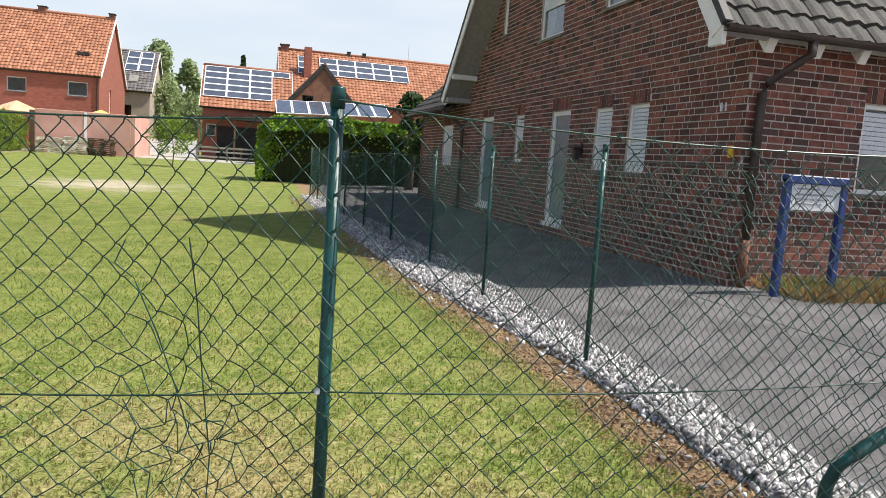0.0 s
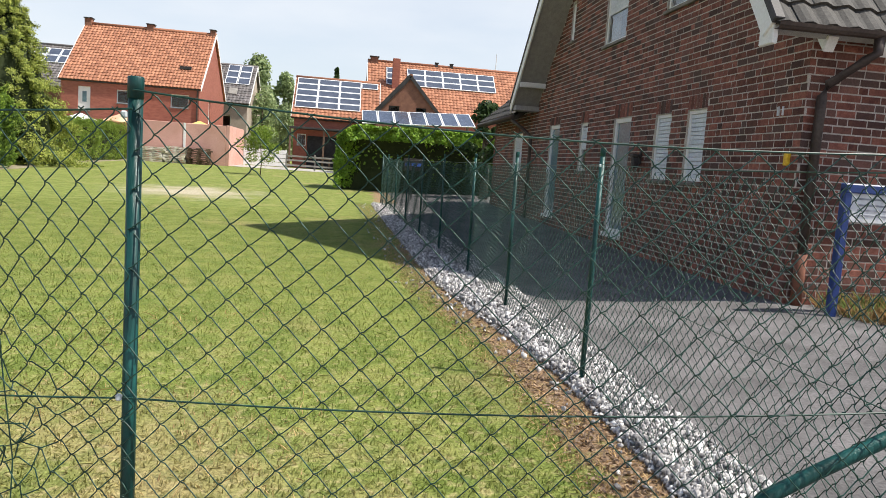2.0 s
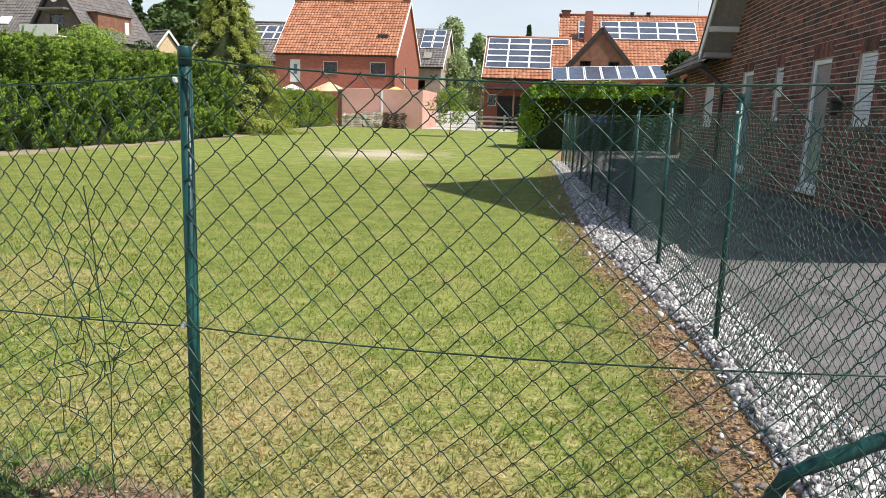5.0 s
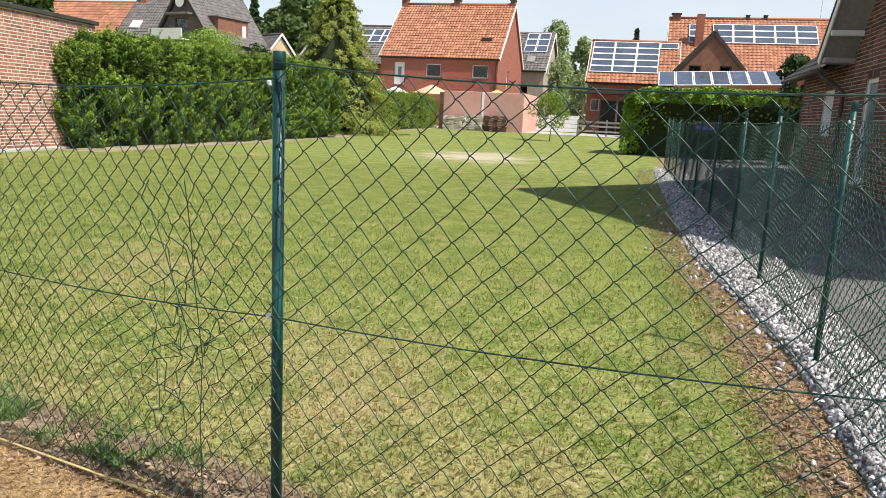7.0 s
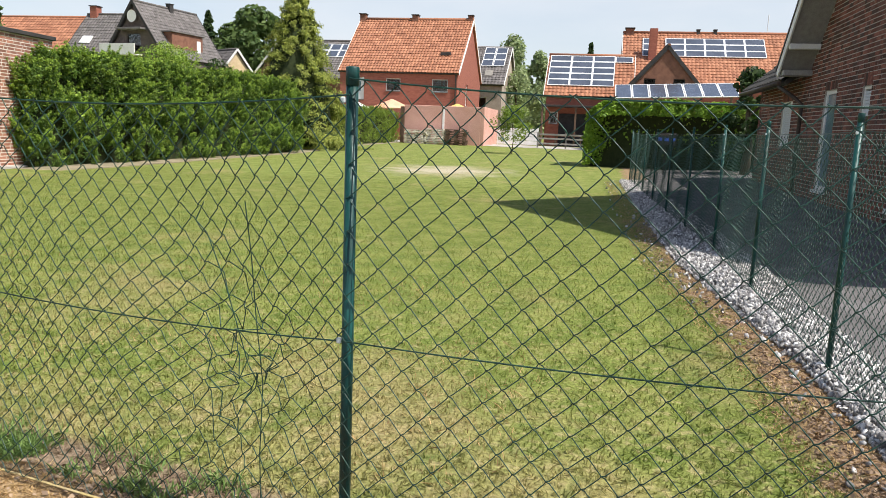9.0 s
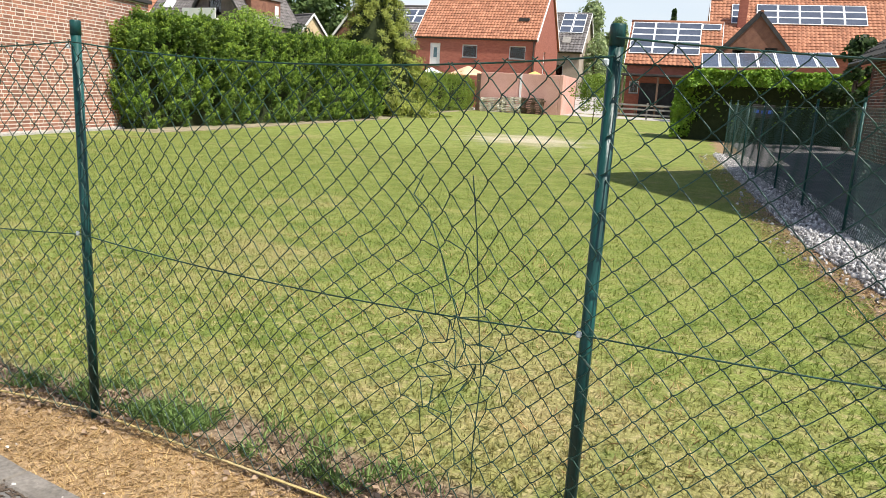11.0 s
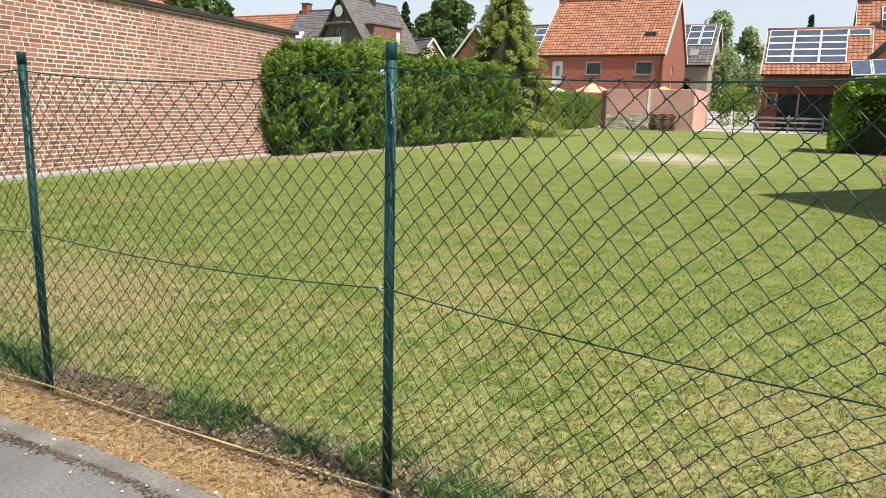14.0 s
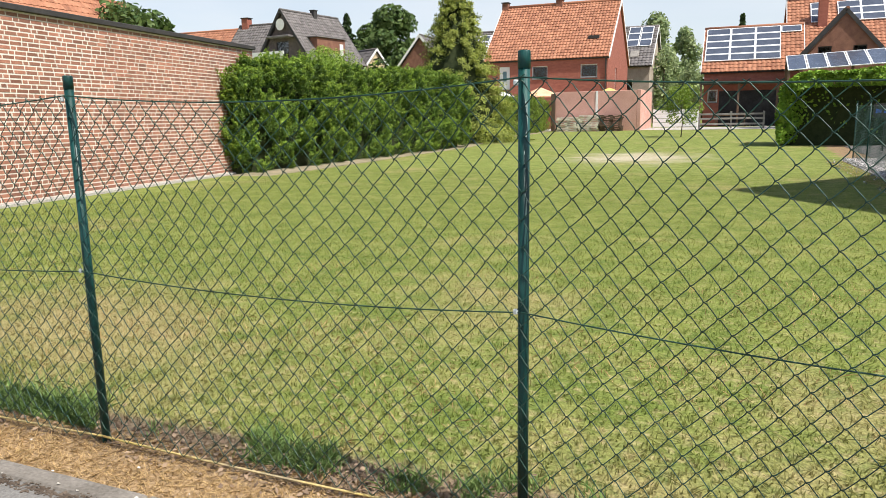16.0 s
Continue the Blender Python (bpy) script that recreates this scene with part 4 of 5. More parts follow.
# houses beyond the hedge, far off
H1, th = gabled_house("grey_gable_house", "brown clad house with grey tiled roof, gable and satellite dish", (-38.15, 59.6, 0), 80, 7.8, 7.0, 6.8, 11.55, slate_mat, tile_grey,
    end0=[(2.9, 4.5, 7.2, 8.75)], over=0.3, verge=0.3, base=0.2, trim=dark_trim, back_tiles=True, tile=(0.32, 0.4), chimneys=[(4.3, 3.4, 10.9, 12.0, 0.5, dark_trim)])
bm = bmesh.new()
tube(bm, [th @ Vector((-0.16, 3.5, 10.25)), th @ Vector((-0.3, 3.5, 10.25)), th @ Vector((-0.4, 3.5, 10.25))], [0.1, 0.42, 0.55], 20)
part("satellite_dish", bm, white_paint, H1)
part("balcony", boxed(-1.1, 2.6, 6.85, -1.0, 6.8, 7.75, 0.01, th), white_paint, H1)
part("balcony_floor", boxed(-1.1, 2.6, 6.75, 0.0, 6.8, 6.85, 0.01, th), white_paint, H1)
part("awning", boxed(-0.9, 2.0, 9.0, -0.01, 5.0, 9.2, 0.03, th), tile_grey, H1)
dormer = part("dormer", boxed(1.4, 0.5, 6.9, 5.5, 3.0, 9.05, 0.02, th), far_brick_dark, H1)
part("dormer_roof", boxed(1.2, 0.35, 9.05, 5.7, 2.3, 9.17, 0.02, th), tile_grey, dormer)
part("window", boxed(4.65, 0.44, 7.2, 5.15, 0.498, 8.6, 0.01, th), white_paint, dormer)
H2, t2 = gabled_house("grey_hall_house", "dark clad wing with grey tiled roof and brick chimney", (-49.3, 60.0, 0), 0, 6.4, 8.0, 6.6, 10.9, slate_mat, tile_grey, over=0.4, base=0.2, trim=dark_trim,
    chimneys=[(0.7, 4.0, 9.9, 11.7, 0.75, far_brick)], tile=(0.32, 0.4))
part("skylight", boxed(0, 0, 0.03, 1.1, 1.0, 0.14, 0.01, slope_frame(t2 @ Vector((1.0, 1.1, 7.85)), (1, 0, 0), (0, 4.0, 4.3))), silver_mat, H2)
H3, t3 = gabled_house("red_roofed_house", "distant house with orange-red tiled roof", (-67.0, 64.0, 0), 0, 14.0, 9.0, 7.2, 11.3, far_brick, tile_orange, over=0.4, base=0.2, tile=(0.4, 0.45))
H4, t4 = gabled_house("ochre_gable_house", "small distant house with ochre rendered gable", (-42.3, 72.1, 0), -30, 4.6, 3.4, 6.5, 8.6, yellow_render, tile_grey, end1=[(1.3, 2.1, 5.4, 6.5)], over=0.2, base=0.2, back_tiles=True, tile=(0.4, 0.45))
H5, t5 = gabled_house("white_gable_house", "distant white gabled house with red tiled roof", (-32.5, 26.0, 0), 90, 9.0, 7.0, 4.4, 8.3, white_paint, tile_orange, over=0.3, base=0.1, trim=far_brick, back_tiles=True, tile=(0.4, 0.45))
H6, t6 = gabled_house("brown_gable_house", "distant brown brick gabled house behind trees", (-26.5, 66.0, 0), 90, 9.0, 6.6, 5.1, 9.1, far_brick_dark, tile_grey, end0=[(3.0, 3.8, 5.0, 6.2)], over=0.3, base=0.1, back_tiles=True, tile=(0.4, 0.45))

# ---- yard behind the lawn ----
screen = thing("garden_wall", "pink rendered garden wall with a pale vertical joint", "wall")
part("wall", boxed(-10.95, 43.0, 0.2, -6.2, 43.2, 2.6, 0.02), pink_mat, screen)
part("wall", boxed(-6.2, 43.0, 0.2, -5.98, 48.6, 2.62, 0.02), pink_mat, screen)
part("joint_strip", boxed(-8.55, 42.975, 1.2, -8.42, 43.0, 2.6, 0.004), white_paint, screen)
part("post", boxed(-11.2, 42.95, 0.2, -10.95, 43.2, 2.5, 0.02), wood_brown, screen)


def pallet(material):
    h = thing("pallet", "weathered wooden pallet in a stack", "pallet", "stacked pallets")
    for i in range(6):
        part("board", boxed(-0.6, -0.4 + i * 0.14, 0.075, 0.6, -0.3 + i * 0.14, 0.1, 0.003), material, h)
    for y in (-0.36, 0.0, 0.36):
        part("runner", boxed(-0.6, y - 0.04, 0.0, 0.6, y + 0.04, 0.03, 0.003), material, h)
        for x in (-0.52, 0.0, 0.52):
            part("spacer", boxed(x - 0.07, y - 0.045, 0.03, x + 0.07, y + 0.045, 0.075, 0.004), material, h)
    return h


first = {}
for k, (x, count, material) in enumerate(((-10.0, 8, wood_grey), (-8.75, 9, wood_grey), (-7.5, 9, wood_brown))):
    for i in range(count):
        m = pose(x + rng.uniform(-0.06, 0.06), 42.3 + rng.uniform(-0.05, 0.05), lift(42.3) + i * 0.102, 0, 0, rng.uniform(-4, 4))
        if material.name not in first:
            first[material.name] = pallet(material)
            first[material.name].matrix_basis = m
        else:
            copy_thing(first[material.name], m)


def parasol(x, y, z, cloth, label):
    h = thing("parasol", label, "parasol")
    bm = bmesh.new()
    bmesh.ops.create_cone(bm, cap_ends=False, segments=8, radius1=1.5, radius2=0.05, depth=0.6, matrix=Matrix.Translation((x, y, z)))
    part("canopy", bm, cloth, h)
    bm = bmesh.new()
    tube(bm, [(x, y, lift(y)), (x, y, z + 0.3)], 0.03, 6)
    part("pole", bm, wood_brown, h)


parasol(-12.6, 45.8, 2.72, peach_cloth, "peach-coloured garden parasol behind the hedge")
parasol(-15.0, 45.5, 2.5, white_paint, "white garden parasol behind the hedge")
parasol(-8.2, 45.6, 2.55, yellow_cloth, "ochre garden parasol behind the pink wall")
gate = thing("white_gate", "low white slatted garden gate", "gate")
for i in range(4):
    part("rail", boxed(-5.6, 46.0, 0.45 + i * 0.26, -3.0, 46.05, 0.68 + i * 0.26, 0.005), white_paint, gate)
for x in (-5.6, -4.3, -3.05):
    part("post", boxed(x, 46.05, 0.3, x + 0.08, 46.13, 1.5, 0.005), white_paint, gate)
rails = thing("rail_fence", "grey timber rail fence before the farmhouse", "fence")
for z in (0.55, 0.85, 1.1):
    part("rail", boxed(-2.9, 44.4, z, 0.6, 44.45, z + 0.1, 0.005), rail_grey, rails)
for x in (-2.9, -1.2, 0.5):
    part("post", boxed(x, 44.45, 0.3, x + 0.1, 44.55, 1.3, 0.005), rail_grey, rails)
bench = thing("garden_table", "dark garden table under the porch", "table")
part("top", boxed(-2.2, 48.6, 1.05, -0.3, 49.5, 1.11, 0.01), wood_brown, bench)
for x in (-2.1, -0.45):
    for y in (48.65, 49.4):
        part("leg", boxed(x, y, 0.38, x + 0.07, y + 0.07, 1.05, 0.005), wood_brown, bench)


# ---- hedges and trees ----
def hedge(name, label, a, b, width, height, leaf, count, size, slim=1.7, wob=0.16, undercut=0.0, frond=0, bare=0.0, tip=None):
    """A clipped hedge from a to b: a near-black core painting the inner shade, and leaves over its faces."""
    h = thing(name, label, "hedge")
    a, b = Vector((*a, 0)), Vector((*b, 0))
    d = (b - a)
    length = d.length
    d.normalize()
    side = Vector((-d.y, d.x, 0))
    t = rng.uniform(0, 1, count)
    face = rng.choice(5, count, p=[0.36, 0.3, 0.2, 0.07, 0.07])
    w = rng.uniform(-0.5, 0.5, count) * width
    z = rng.uniform(0.02, 1, count) ** 0.8 * height
    along = t * length
    nx, ny, nz = np.zeros(count), np.zeros(count), np.zeros(count)
    off = w.copy()
    for k, s in ((0, -1.0), (2, 1.0)):
        q = face == k
        # face set back under an overhang, shaped to keep it in shade
        hollow = np.clip((along[q] - 0.1) / 0.5, 0, 1) * undercut
        off[q] = s * (width / 2 - hollow * np.clip(1 - z[q] / (0.8 * height), 0, 1) ** 0.2)
        ny[q] = s
    q = face == 1
    z[q] = height
    nz[q] = 1
    for k, v in ((3, 0.0), (4, length)):
        q = face == k
        along[q] = v
        nx[q] = -1 if v == 0 else 1
    lump = np.array([noise.noise(Vector((p * 0.9, o * 0.9 + 7, e * 0.9))) + 0.85 * noise.noise(Vector((p * 3.1, o * 3.1, e * 2.6 + 3))) for p, o, e in zip(along, off, z)])
    push = lump * np.where(face == 1, min(wob, 0.1), np.where(face > 2, min(wob, 0.12), wob)) + rng.normal(0, 0.03, count) - 0.05 * (z > height * 0.93) * (face != 1)
    pa, po, pz = along + nx * push, off + ny * push, np.maximum(z + nz * push * 0.8, 0.03)
    pz *= 1 - 0.2 * np.clip(1 - np.minimum(pa, length - pa) / 0.9, 0, 1) ** 2
    gz = np.array([lift(a.y + d.y * p) for p in pa])
    base = np.array(a)[None] + pa[:, None] * np.array(d)[None] + po[:, None] * np.array(side)[None]
    base[:, 2] = pz + gz
    nrm = nx[:, None] * np.array(d)[None] + ny[:, None] * np.array(side)[None]
    nrm[:, 2] += nz + 0.35
    if bare:  # leaves thinned on the drive side, where the near-black core stands for shade
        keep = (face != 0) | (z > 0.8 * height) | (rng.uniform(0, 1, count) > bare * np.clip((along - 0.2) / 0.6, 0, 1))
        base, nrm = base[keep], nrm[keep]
    if frond:  # hollows where the clipped face thins out, down to the shade-dark core
        keep = (lump > -0.1) | (rng.uniform(0, 1, count) < 0.6) | (face == 1)
        base, nrm, lump, face = base[keep], nrm[keep], lump[keep], face[keep]
        count = len(base)
    if frond:  # sprays of small scales growing out and up from the clipped face
        f = rng.uniform(0, 1, (count, frond))
        way = nrm / (np.linalg.norm(nrm, axis=1)[:, None] + 1e-9) * 0.8 + np.array((0, 0, 0.5)) + rng.normal(0, 0.28, (count, 3))
        reach = rng.uniform(0.16, 0.42, count) * (1 + 0.5 * lump) * np.where(face == 1, 0.6, 1.0)
        wide = rng.uniform(0.03, 0.062, count)
        out = base[:, None, :] + way[:, None, :] * (f * reach[:, None] - 0.2)[:, :, None] + rng.normal(0, 1, (count, frond, 3)) * (wide[:, None] * (1.25 - f))[:, :, None]
        out[:, :, 2] = np.maximum(out[:, :, 2], 0.03)
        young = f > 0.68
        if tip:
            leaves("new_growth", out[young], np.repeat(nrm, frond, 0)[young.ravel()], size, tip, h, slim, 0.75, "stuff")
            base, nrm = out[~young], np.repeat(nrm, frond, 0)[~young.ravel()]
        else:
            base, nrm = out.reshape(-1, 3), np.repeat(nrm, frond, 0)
    leaves("foliage", base, nrm, size, leaf, h, slim, 0.75, "stuff")
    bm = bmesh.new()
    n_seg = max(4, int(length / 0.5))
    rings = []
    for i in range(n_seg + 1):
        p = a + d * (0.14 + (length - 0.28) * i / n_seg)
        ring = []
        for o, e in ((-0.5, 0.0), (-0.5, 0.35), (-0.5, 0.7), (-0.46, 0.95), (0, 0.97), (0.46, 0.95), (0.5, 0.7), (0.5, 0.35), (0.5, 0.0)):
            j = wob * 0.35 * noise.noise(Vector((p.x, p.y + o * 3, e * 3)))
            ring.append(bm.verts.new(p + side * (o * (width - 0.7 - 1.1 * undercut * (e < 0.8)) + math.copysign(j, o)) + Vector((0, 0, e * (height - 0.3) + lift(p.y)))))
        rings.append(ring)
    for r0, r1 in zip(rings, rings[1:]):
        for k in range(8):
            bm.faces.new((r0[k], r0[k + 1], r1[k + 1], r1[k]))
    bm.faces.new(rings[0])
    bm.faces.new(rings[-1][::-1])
    part("shade_core", bm, hedge_core, h)
    return h


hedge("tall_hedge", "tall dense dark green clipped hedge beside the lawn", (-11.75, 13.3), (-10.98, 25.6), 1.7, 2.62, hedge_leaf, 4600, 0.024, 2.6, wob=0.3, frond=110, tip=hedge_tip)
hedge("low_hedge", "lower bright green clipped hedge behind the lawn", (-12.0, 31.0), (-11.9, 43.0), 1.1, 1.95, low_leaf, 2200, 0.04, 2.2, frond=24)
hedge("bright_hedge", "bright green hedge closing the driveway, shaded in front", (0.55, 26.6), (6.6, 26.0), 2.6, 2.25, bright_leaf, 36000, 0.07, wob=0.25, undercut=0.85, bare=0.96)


def crown_tree(name, label, x, y, height, radius, leaf, count, size, bottom=0.25, clumps=22, droop=0.0, trunk=0.16):
    """A broadleaf tree: tapered trunk, limbs and a crown of leaf clumps."""
    g = lift(y)
    h = thing(name, label, "tree")
    bm = bmesh.new()
    tube(bm, [(x, y, g - 0.1), (x + 0.05, y, g + height * 0.3), (x - 0.05, y + 0.05, g + height * 0.6), (x, y, g + height * 0.85)], [trunk, trunk * 0.75, trunk * 0.45, trunk * 0.12], 8)
    part("trunk", bm, bark_mat, h)
    cen = []
    for i in range(clumps):
        a, e = rng.uniform(0, math.tau), rng.uniform(0, 1)
        zz = bottom + (1 - bottom) * e
        rr = radius * math.sin(math.pi * min(1, 0.18 + 0.8 * e)) ** 0.7 * rng.uniform(0.35, 0.95)
        cen.append((x + rr * math.cos(a), y + rr * math.sin(a), g + height * zz * 0.95))
    for i in range(0, clumps, 3):
        c = Vector(cen[i])
        bm = bmesh.new()
        s = Vector((x, y, min(c.z - height * 0.12, g + height * 0.7)))
        tube(bm, [s, (s + c) / 2 + Vector((0, 0, height * 0.02)), c], [trunk * 0.35, trunk * 0.2, trunk * 0.06], 5)
        part("limb", bm, bark_mat, h)
    cen = np.array(cen)
    pick = rng.integers(0, clumps, count)
    dirs = rng.normal(0, 1, (count, 3))
    dirs /= np.linalg.norm(dirs, axis=1)[:, None]
    rad = radius * rng.uniform(0.28, 0.5, clumps)[pick] * rng.uniform(0.35, 1.0, count) ** 0.5
    pos = cen[pick] + dirs * rad[:, None] * np.array([1, 1, 0.8 + droop])
    pos[:, 2] -= droop * rng.uniform(0, 1, count) ** 2 * height * 0.12
    dirs[:, 2] += 0.4
    leaves("crown", pos, dirs, size, leaf, h, 1.5, 0.7, "stuff")
    return h


def cone_tree(name, label, x, y, height, radius, leaf, count, size, bottom=0.03, tip=None):
    """A conifer: trunk and sprays in rough whorls narrowing to the tip."""
    g = lift(y)
    h = thing(name, label, "tree")
    bm = bmesh.new()
    tube(bm, [(x, y, g - 0.1), (x, y, g + height * 0.5), (x, y, g + height * 0.97)], [0.16, 0.1, 0.015], 8)
    part("trunk", bm, bark_mat, h)
    bm = bmesh.new()
    # near-black cone inside the sprays, coloured as their inner shade
    tube(bm, [(x, y, g + height * 0.04), (x, y, g + height * 0.5), (x, y, g + height * 0.93)], [radius * 0.62, radius * 0.42, 0.03], 9)
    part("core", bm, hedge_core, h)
    k = 260 if tip else 30
    twigs = int(count / k)
    pos, nrm, end = [], [], []
    for i in range(twigs):
        e = rng.uniform(0, 1) ** 1.35
        a = rng.uniform(0, math.tau)
        r = radius * (1 - e) ** 0.92 * rng.uniform(0.45, 1.2) + 0.08
        zz = g + height * (bottom + (1 - bottom) * e)
        f = rng.uniform(0.35, 1.0, k)
        puff = (0.06 + 0.045 * radius * (1 - e)) * (1.5 - f)
        px = x + math.cos(a) * r * f + rng.normal(0, 1, k) * puff
        py = y + math.sin(a) * r * f + rng.normal(0, 1, k) * puff
        pz = zz - 0.22 * r * f ** 2 + rng.normal(0, 0.06, k) + 0.12 * f
        pos.append(np.column_stack([px, py, np.maximum(pz, g + 0.05)]))
        nrm.append(np.tile((math.cos(a), math.sin(a), 0.6), (k, 1)))
        end.append(f > 0.72)
    pos, nrm, end = np.concatenate(pos), np.concatenate(nrm), np.concatenate(end)
    if tip:
        leaves("new_growth", pos[end], nrm[end], size, tip, h, 1.9, 0.6, "stuff")
        pos, nrm = pos[~end], nrm[~end]
    leaves("crown", pos, nrm, size, leaf, h, 1.9, 0.6, "stuff")
    return h


cone_tree("conifer", "tall yellowish-green conifer at the hedge's end", -11.9, 29.2, 6.95, 2.75, conifer_leaf, 210000, 0.045, tip=conifer_tip)
crown_tree("shrub", "dense green shrub beside the conifer", -14.6, 27.0, 3.3, 1.2, dark_leaf, 3500, 0.1, 0.1, 14)
crown_tree("shrub", "dark green shrub rising behind the tall hedge", -20.9, 33.6, 4.75, 1.8, hedge_tip, 24000, 0.06, 0.45, 40)
crown_tree("sapling", "young slender tree on the lawn", -3.05, 33.3, 2.35, 0.85, low_leaf, 2400, 0.06, 0.3, 18, 0.0, 0.025)
crown_tree("birch", "tall pale green birch behind the houses", -9.2, 80.0, 10.8, 2.6, birch_leaf, 7000, 0.26, 0.15, 26, 0.5)
crown_tree("birch", "pale green birch behind the houses", -6.6, 82.0, 10.0, 2.0, birch_leaf, 5000, 0.26, 0.15, 22, 0.5)
crown_tree("tree", "pale green drooping tree in the yard beyond", -6.9, 66.0, 6.3, 1.9, birch_leaf, 3600, 0.18, 0.1, 22, 0.4)
crown_tree("tree", "pale green tree in the yard beyond", -4.3, 62.0, 4.4, 1.8, birch_leaf, 3000, 0.17, 0.08, 20, 0.3)
crown_tree("tree", "large green tree far off", -39.3, 80.0, 13.2, 5.0, tree_leaf, 12000, 0.42, 0.2, 28)
cone_tree("spruce", "slender far-off dark green spruce", -46.9, 82.0, 13.6, 3.6, dark_leaf, 7000, 0.3, 0.2)
cone_tree("cypress", "slim dark cypress behind the farmhouse", -0.9, 80.0, 10.2, 0.7, dark_leaf, 12000, 0.2, 0.1)
crown_tree("tree", "green tree behind the outbuilding", -34.0, 34.0, 8.2, 3.0, tree_leaf, 5000, 0.24, 0.2, 22)
crown_tree("shrub", "dark shrub at the house's lower wing", 5.3, 23.3, 3.2, 0.8, dark_leaf, 2500, 0.1, 0.2, 14)
hedge("far_hedgerow", "distant dark green row of trees", (-140, 130), (140, 130), 8, 7, dark_leaf, 9000, 0.9, wob=1.6)


# ---- street fence ----
def chain_link(name, a, b, z0, z1, parent, cell=(0.04, 0.0355), wire=0.0016, sides=5, warp=None, front=0.0):
    """Woven diamond mesh between two posts, one mesh of thin prisms; cell is half a diamond, wide and high."""
    a, b = Vector((*a, 0)), Vector((*b, 0))
    d = (b - a)
    length = d.length
    cols, rows = max(2, round(length / cell[0])), round((z1 - z0) / cell[1])
    u = d.normalized()
    out = Vector((u.y, -u.x, 0))
    cw, ch = length / cols, (z1 - z0) / rows
    nodes = np.zeros((cols + 1, rows + 1, 3))
    for i in range(cols + 1):
        for j in range(rows + 1):
            s, z = i * cw, z0 + j * ch
            s += 0.004 * math.sin(j * 0.7 + i * 0.31)
            z += 0.005 * math.sin(i * 0.23 + j * 0.11) - 0.04 * math.sin(math.pi * i / cols) * (j / rows) ** 2
            bulge = 0.012 * math.sin(i * 0.19 + j * 0.17) + front
            if warp:
                s, z, bulge = warp(s, z, bulge)
            g = lift(a.y + u.y * s)
            nodes[i, j] = (a.x + u.x * s + out.x * bulge, a.y + u.y * s + out.y * bulge, z + g)
    seg_a, seg_b = [], []
    for i in range(cols):
        for j in range(rows):
            if (i + j) % 2 == 0:
                p, q, sgn = nodes[i, j], nodes[i + 1, j + 1], 1
            else:
                p, q, sgn = nodes[i + 1, j], nodes[i, j + 1], -1
            o, dn = np.array(out), (q - p)
            side = np.cross(dn, o)
            side *= 0.0027 / (np.linalg.norm(side) + 1e-9)
            m1, m2 = p + dn * 0.16 + side + o * 0.003, q - dn * 0.16 + side - o * 0.003
            seg_a += [p, m1, m2]
            seg_b += [m1, m2, q]
    # twisted ends standing above the top wire
    for i in range(0, cols + 1):
        if (i + rows) % 2 == 0:
            p = nodes[i, rows]
            for s in (-1, 1):
                seg_a.append(p)
                seg_b.append(p + np.array(u) * s * 0.007 + np.array((0, 0, 0.004)) + np.array(out) * 0.004 * s)
    sa, sb = np.array(seg_a), np.array(seg_b)
    k = len(sa)
    w = sb - sa
    w /= np.linalg.norm(w, axis=1)[:, None]
    sa, sb = sa - w * wire, sb + w * wire
    e1 = np.cross(w, np.array(out)[None])
    e1 /= np.linalg.norm(e1, axis=1)[:, None]
    e2 = np.cross(w, e1)
    rings = []
    for end in (sa, sb):
        for q in range(sides):
            t = q * math.tau / sides
            rings.append(end + (e1 * math.cos(t) + e2 * math.sin(t)) * wire)
    v = np.stack(rings, 1).reshape(-1, 3)
    idx = np.array([[q, (q + 1) % sides, sides + (q + 1) % sides, sides + q] for q in range(sides)])
    f = (np.arange(k)[:, None, None] * 2 * sides + idx[None]).reshape(-1)
    me = bpy.data.meshes.new(name)
    me.vertices.add(len(v))
    me.vertices.foreach_set("co", v.ravel())
    me.loops.add(len(f))
    me.loops.foreach_set("vertex_index", f.astype(np.int32))
    me.polygons.add(len(f) // 4)
    me.polygons.foreach_set("loop_start", np.arange(0, len(f), 4, dtype=np.int32))
    me.update(calc_edges=True)
    me.shade_smooth()
    me.materials.append(wire_mat)
    ob = new(name, me)
    ob.parent = parent
    ob["kind"] = "stuff"
    return ob


def fence_post(x, y, parent, top=1.335, lean=(0, 0), radius=0.0152, clips=(0.658, 1.255)):
    g = lift(y)
    bm = bmesh.new()
    tube(bm, [(x, y, g - 0.1), (x + lean[0], y + lean[1], g + top - 0.045)], radius, 14)
    p = part("post", bm, green_pvc, parent)
    bm = bmesh.new()
    c = Vector((x + lean[0], y + lean[1], g + top))
    tube(bm, [c - Vector((0, 0, 0.045)), c - Vector((0, 0, 0.003)), c - Vector((0, 0, 0.0005)), c], [radius + 0.0012, radius + 0.0012, radius - 0.0005, radius - 0.003], 16)
    part("cap", bm, green_pvc, p)
    for z in clips:
        f = z / top
        part("clip", boxed(x + lean[0] * f - radius - 0.008, y - radius - 0.008, g + z - 0.007, x + lean[0] * f - radius + 0.005, y - radius + 0.003, g + z + 0.008, 0.003), clip_mat, p)
    return p


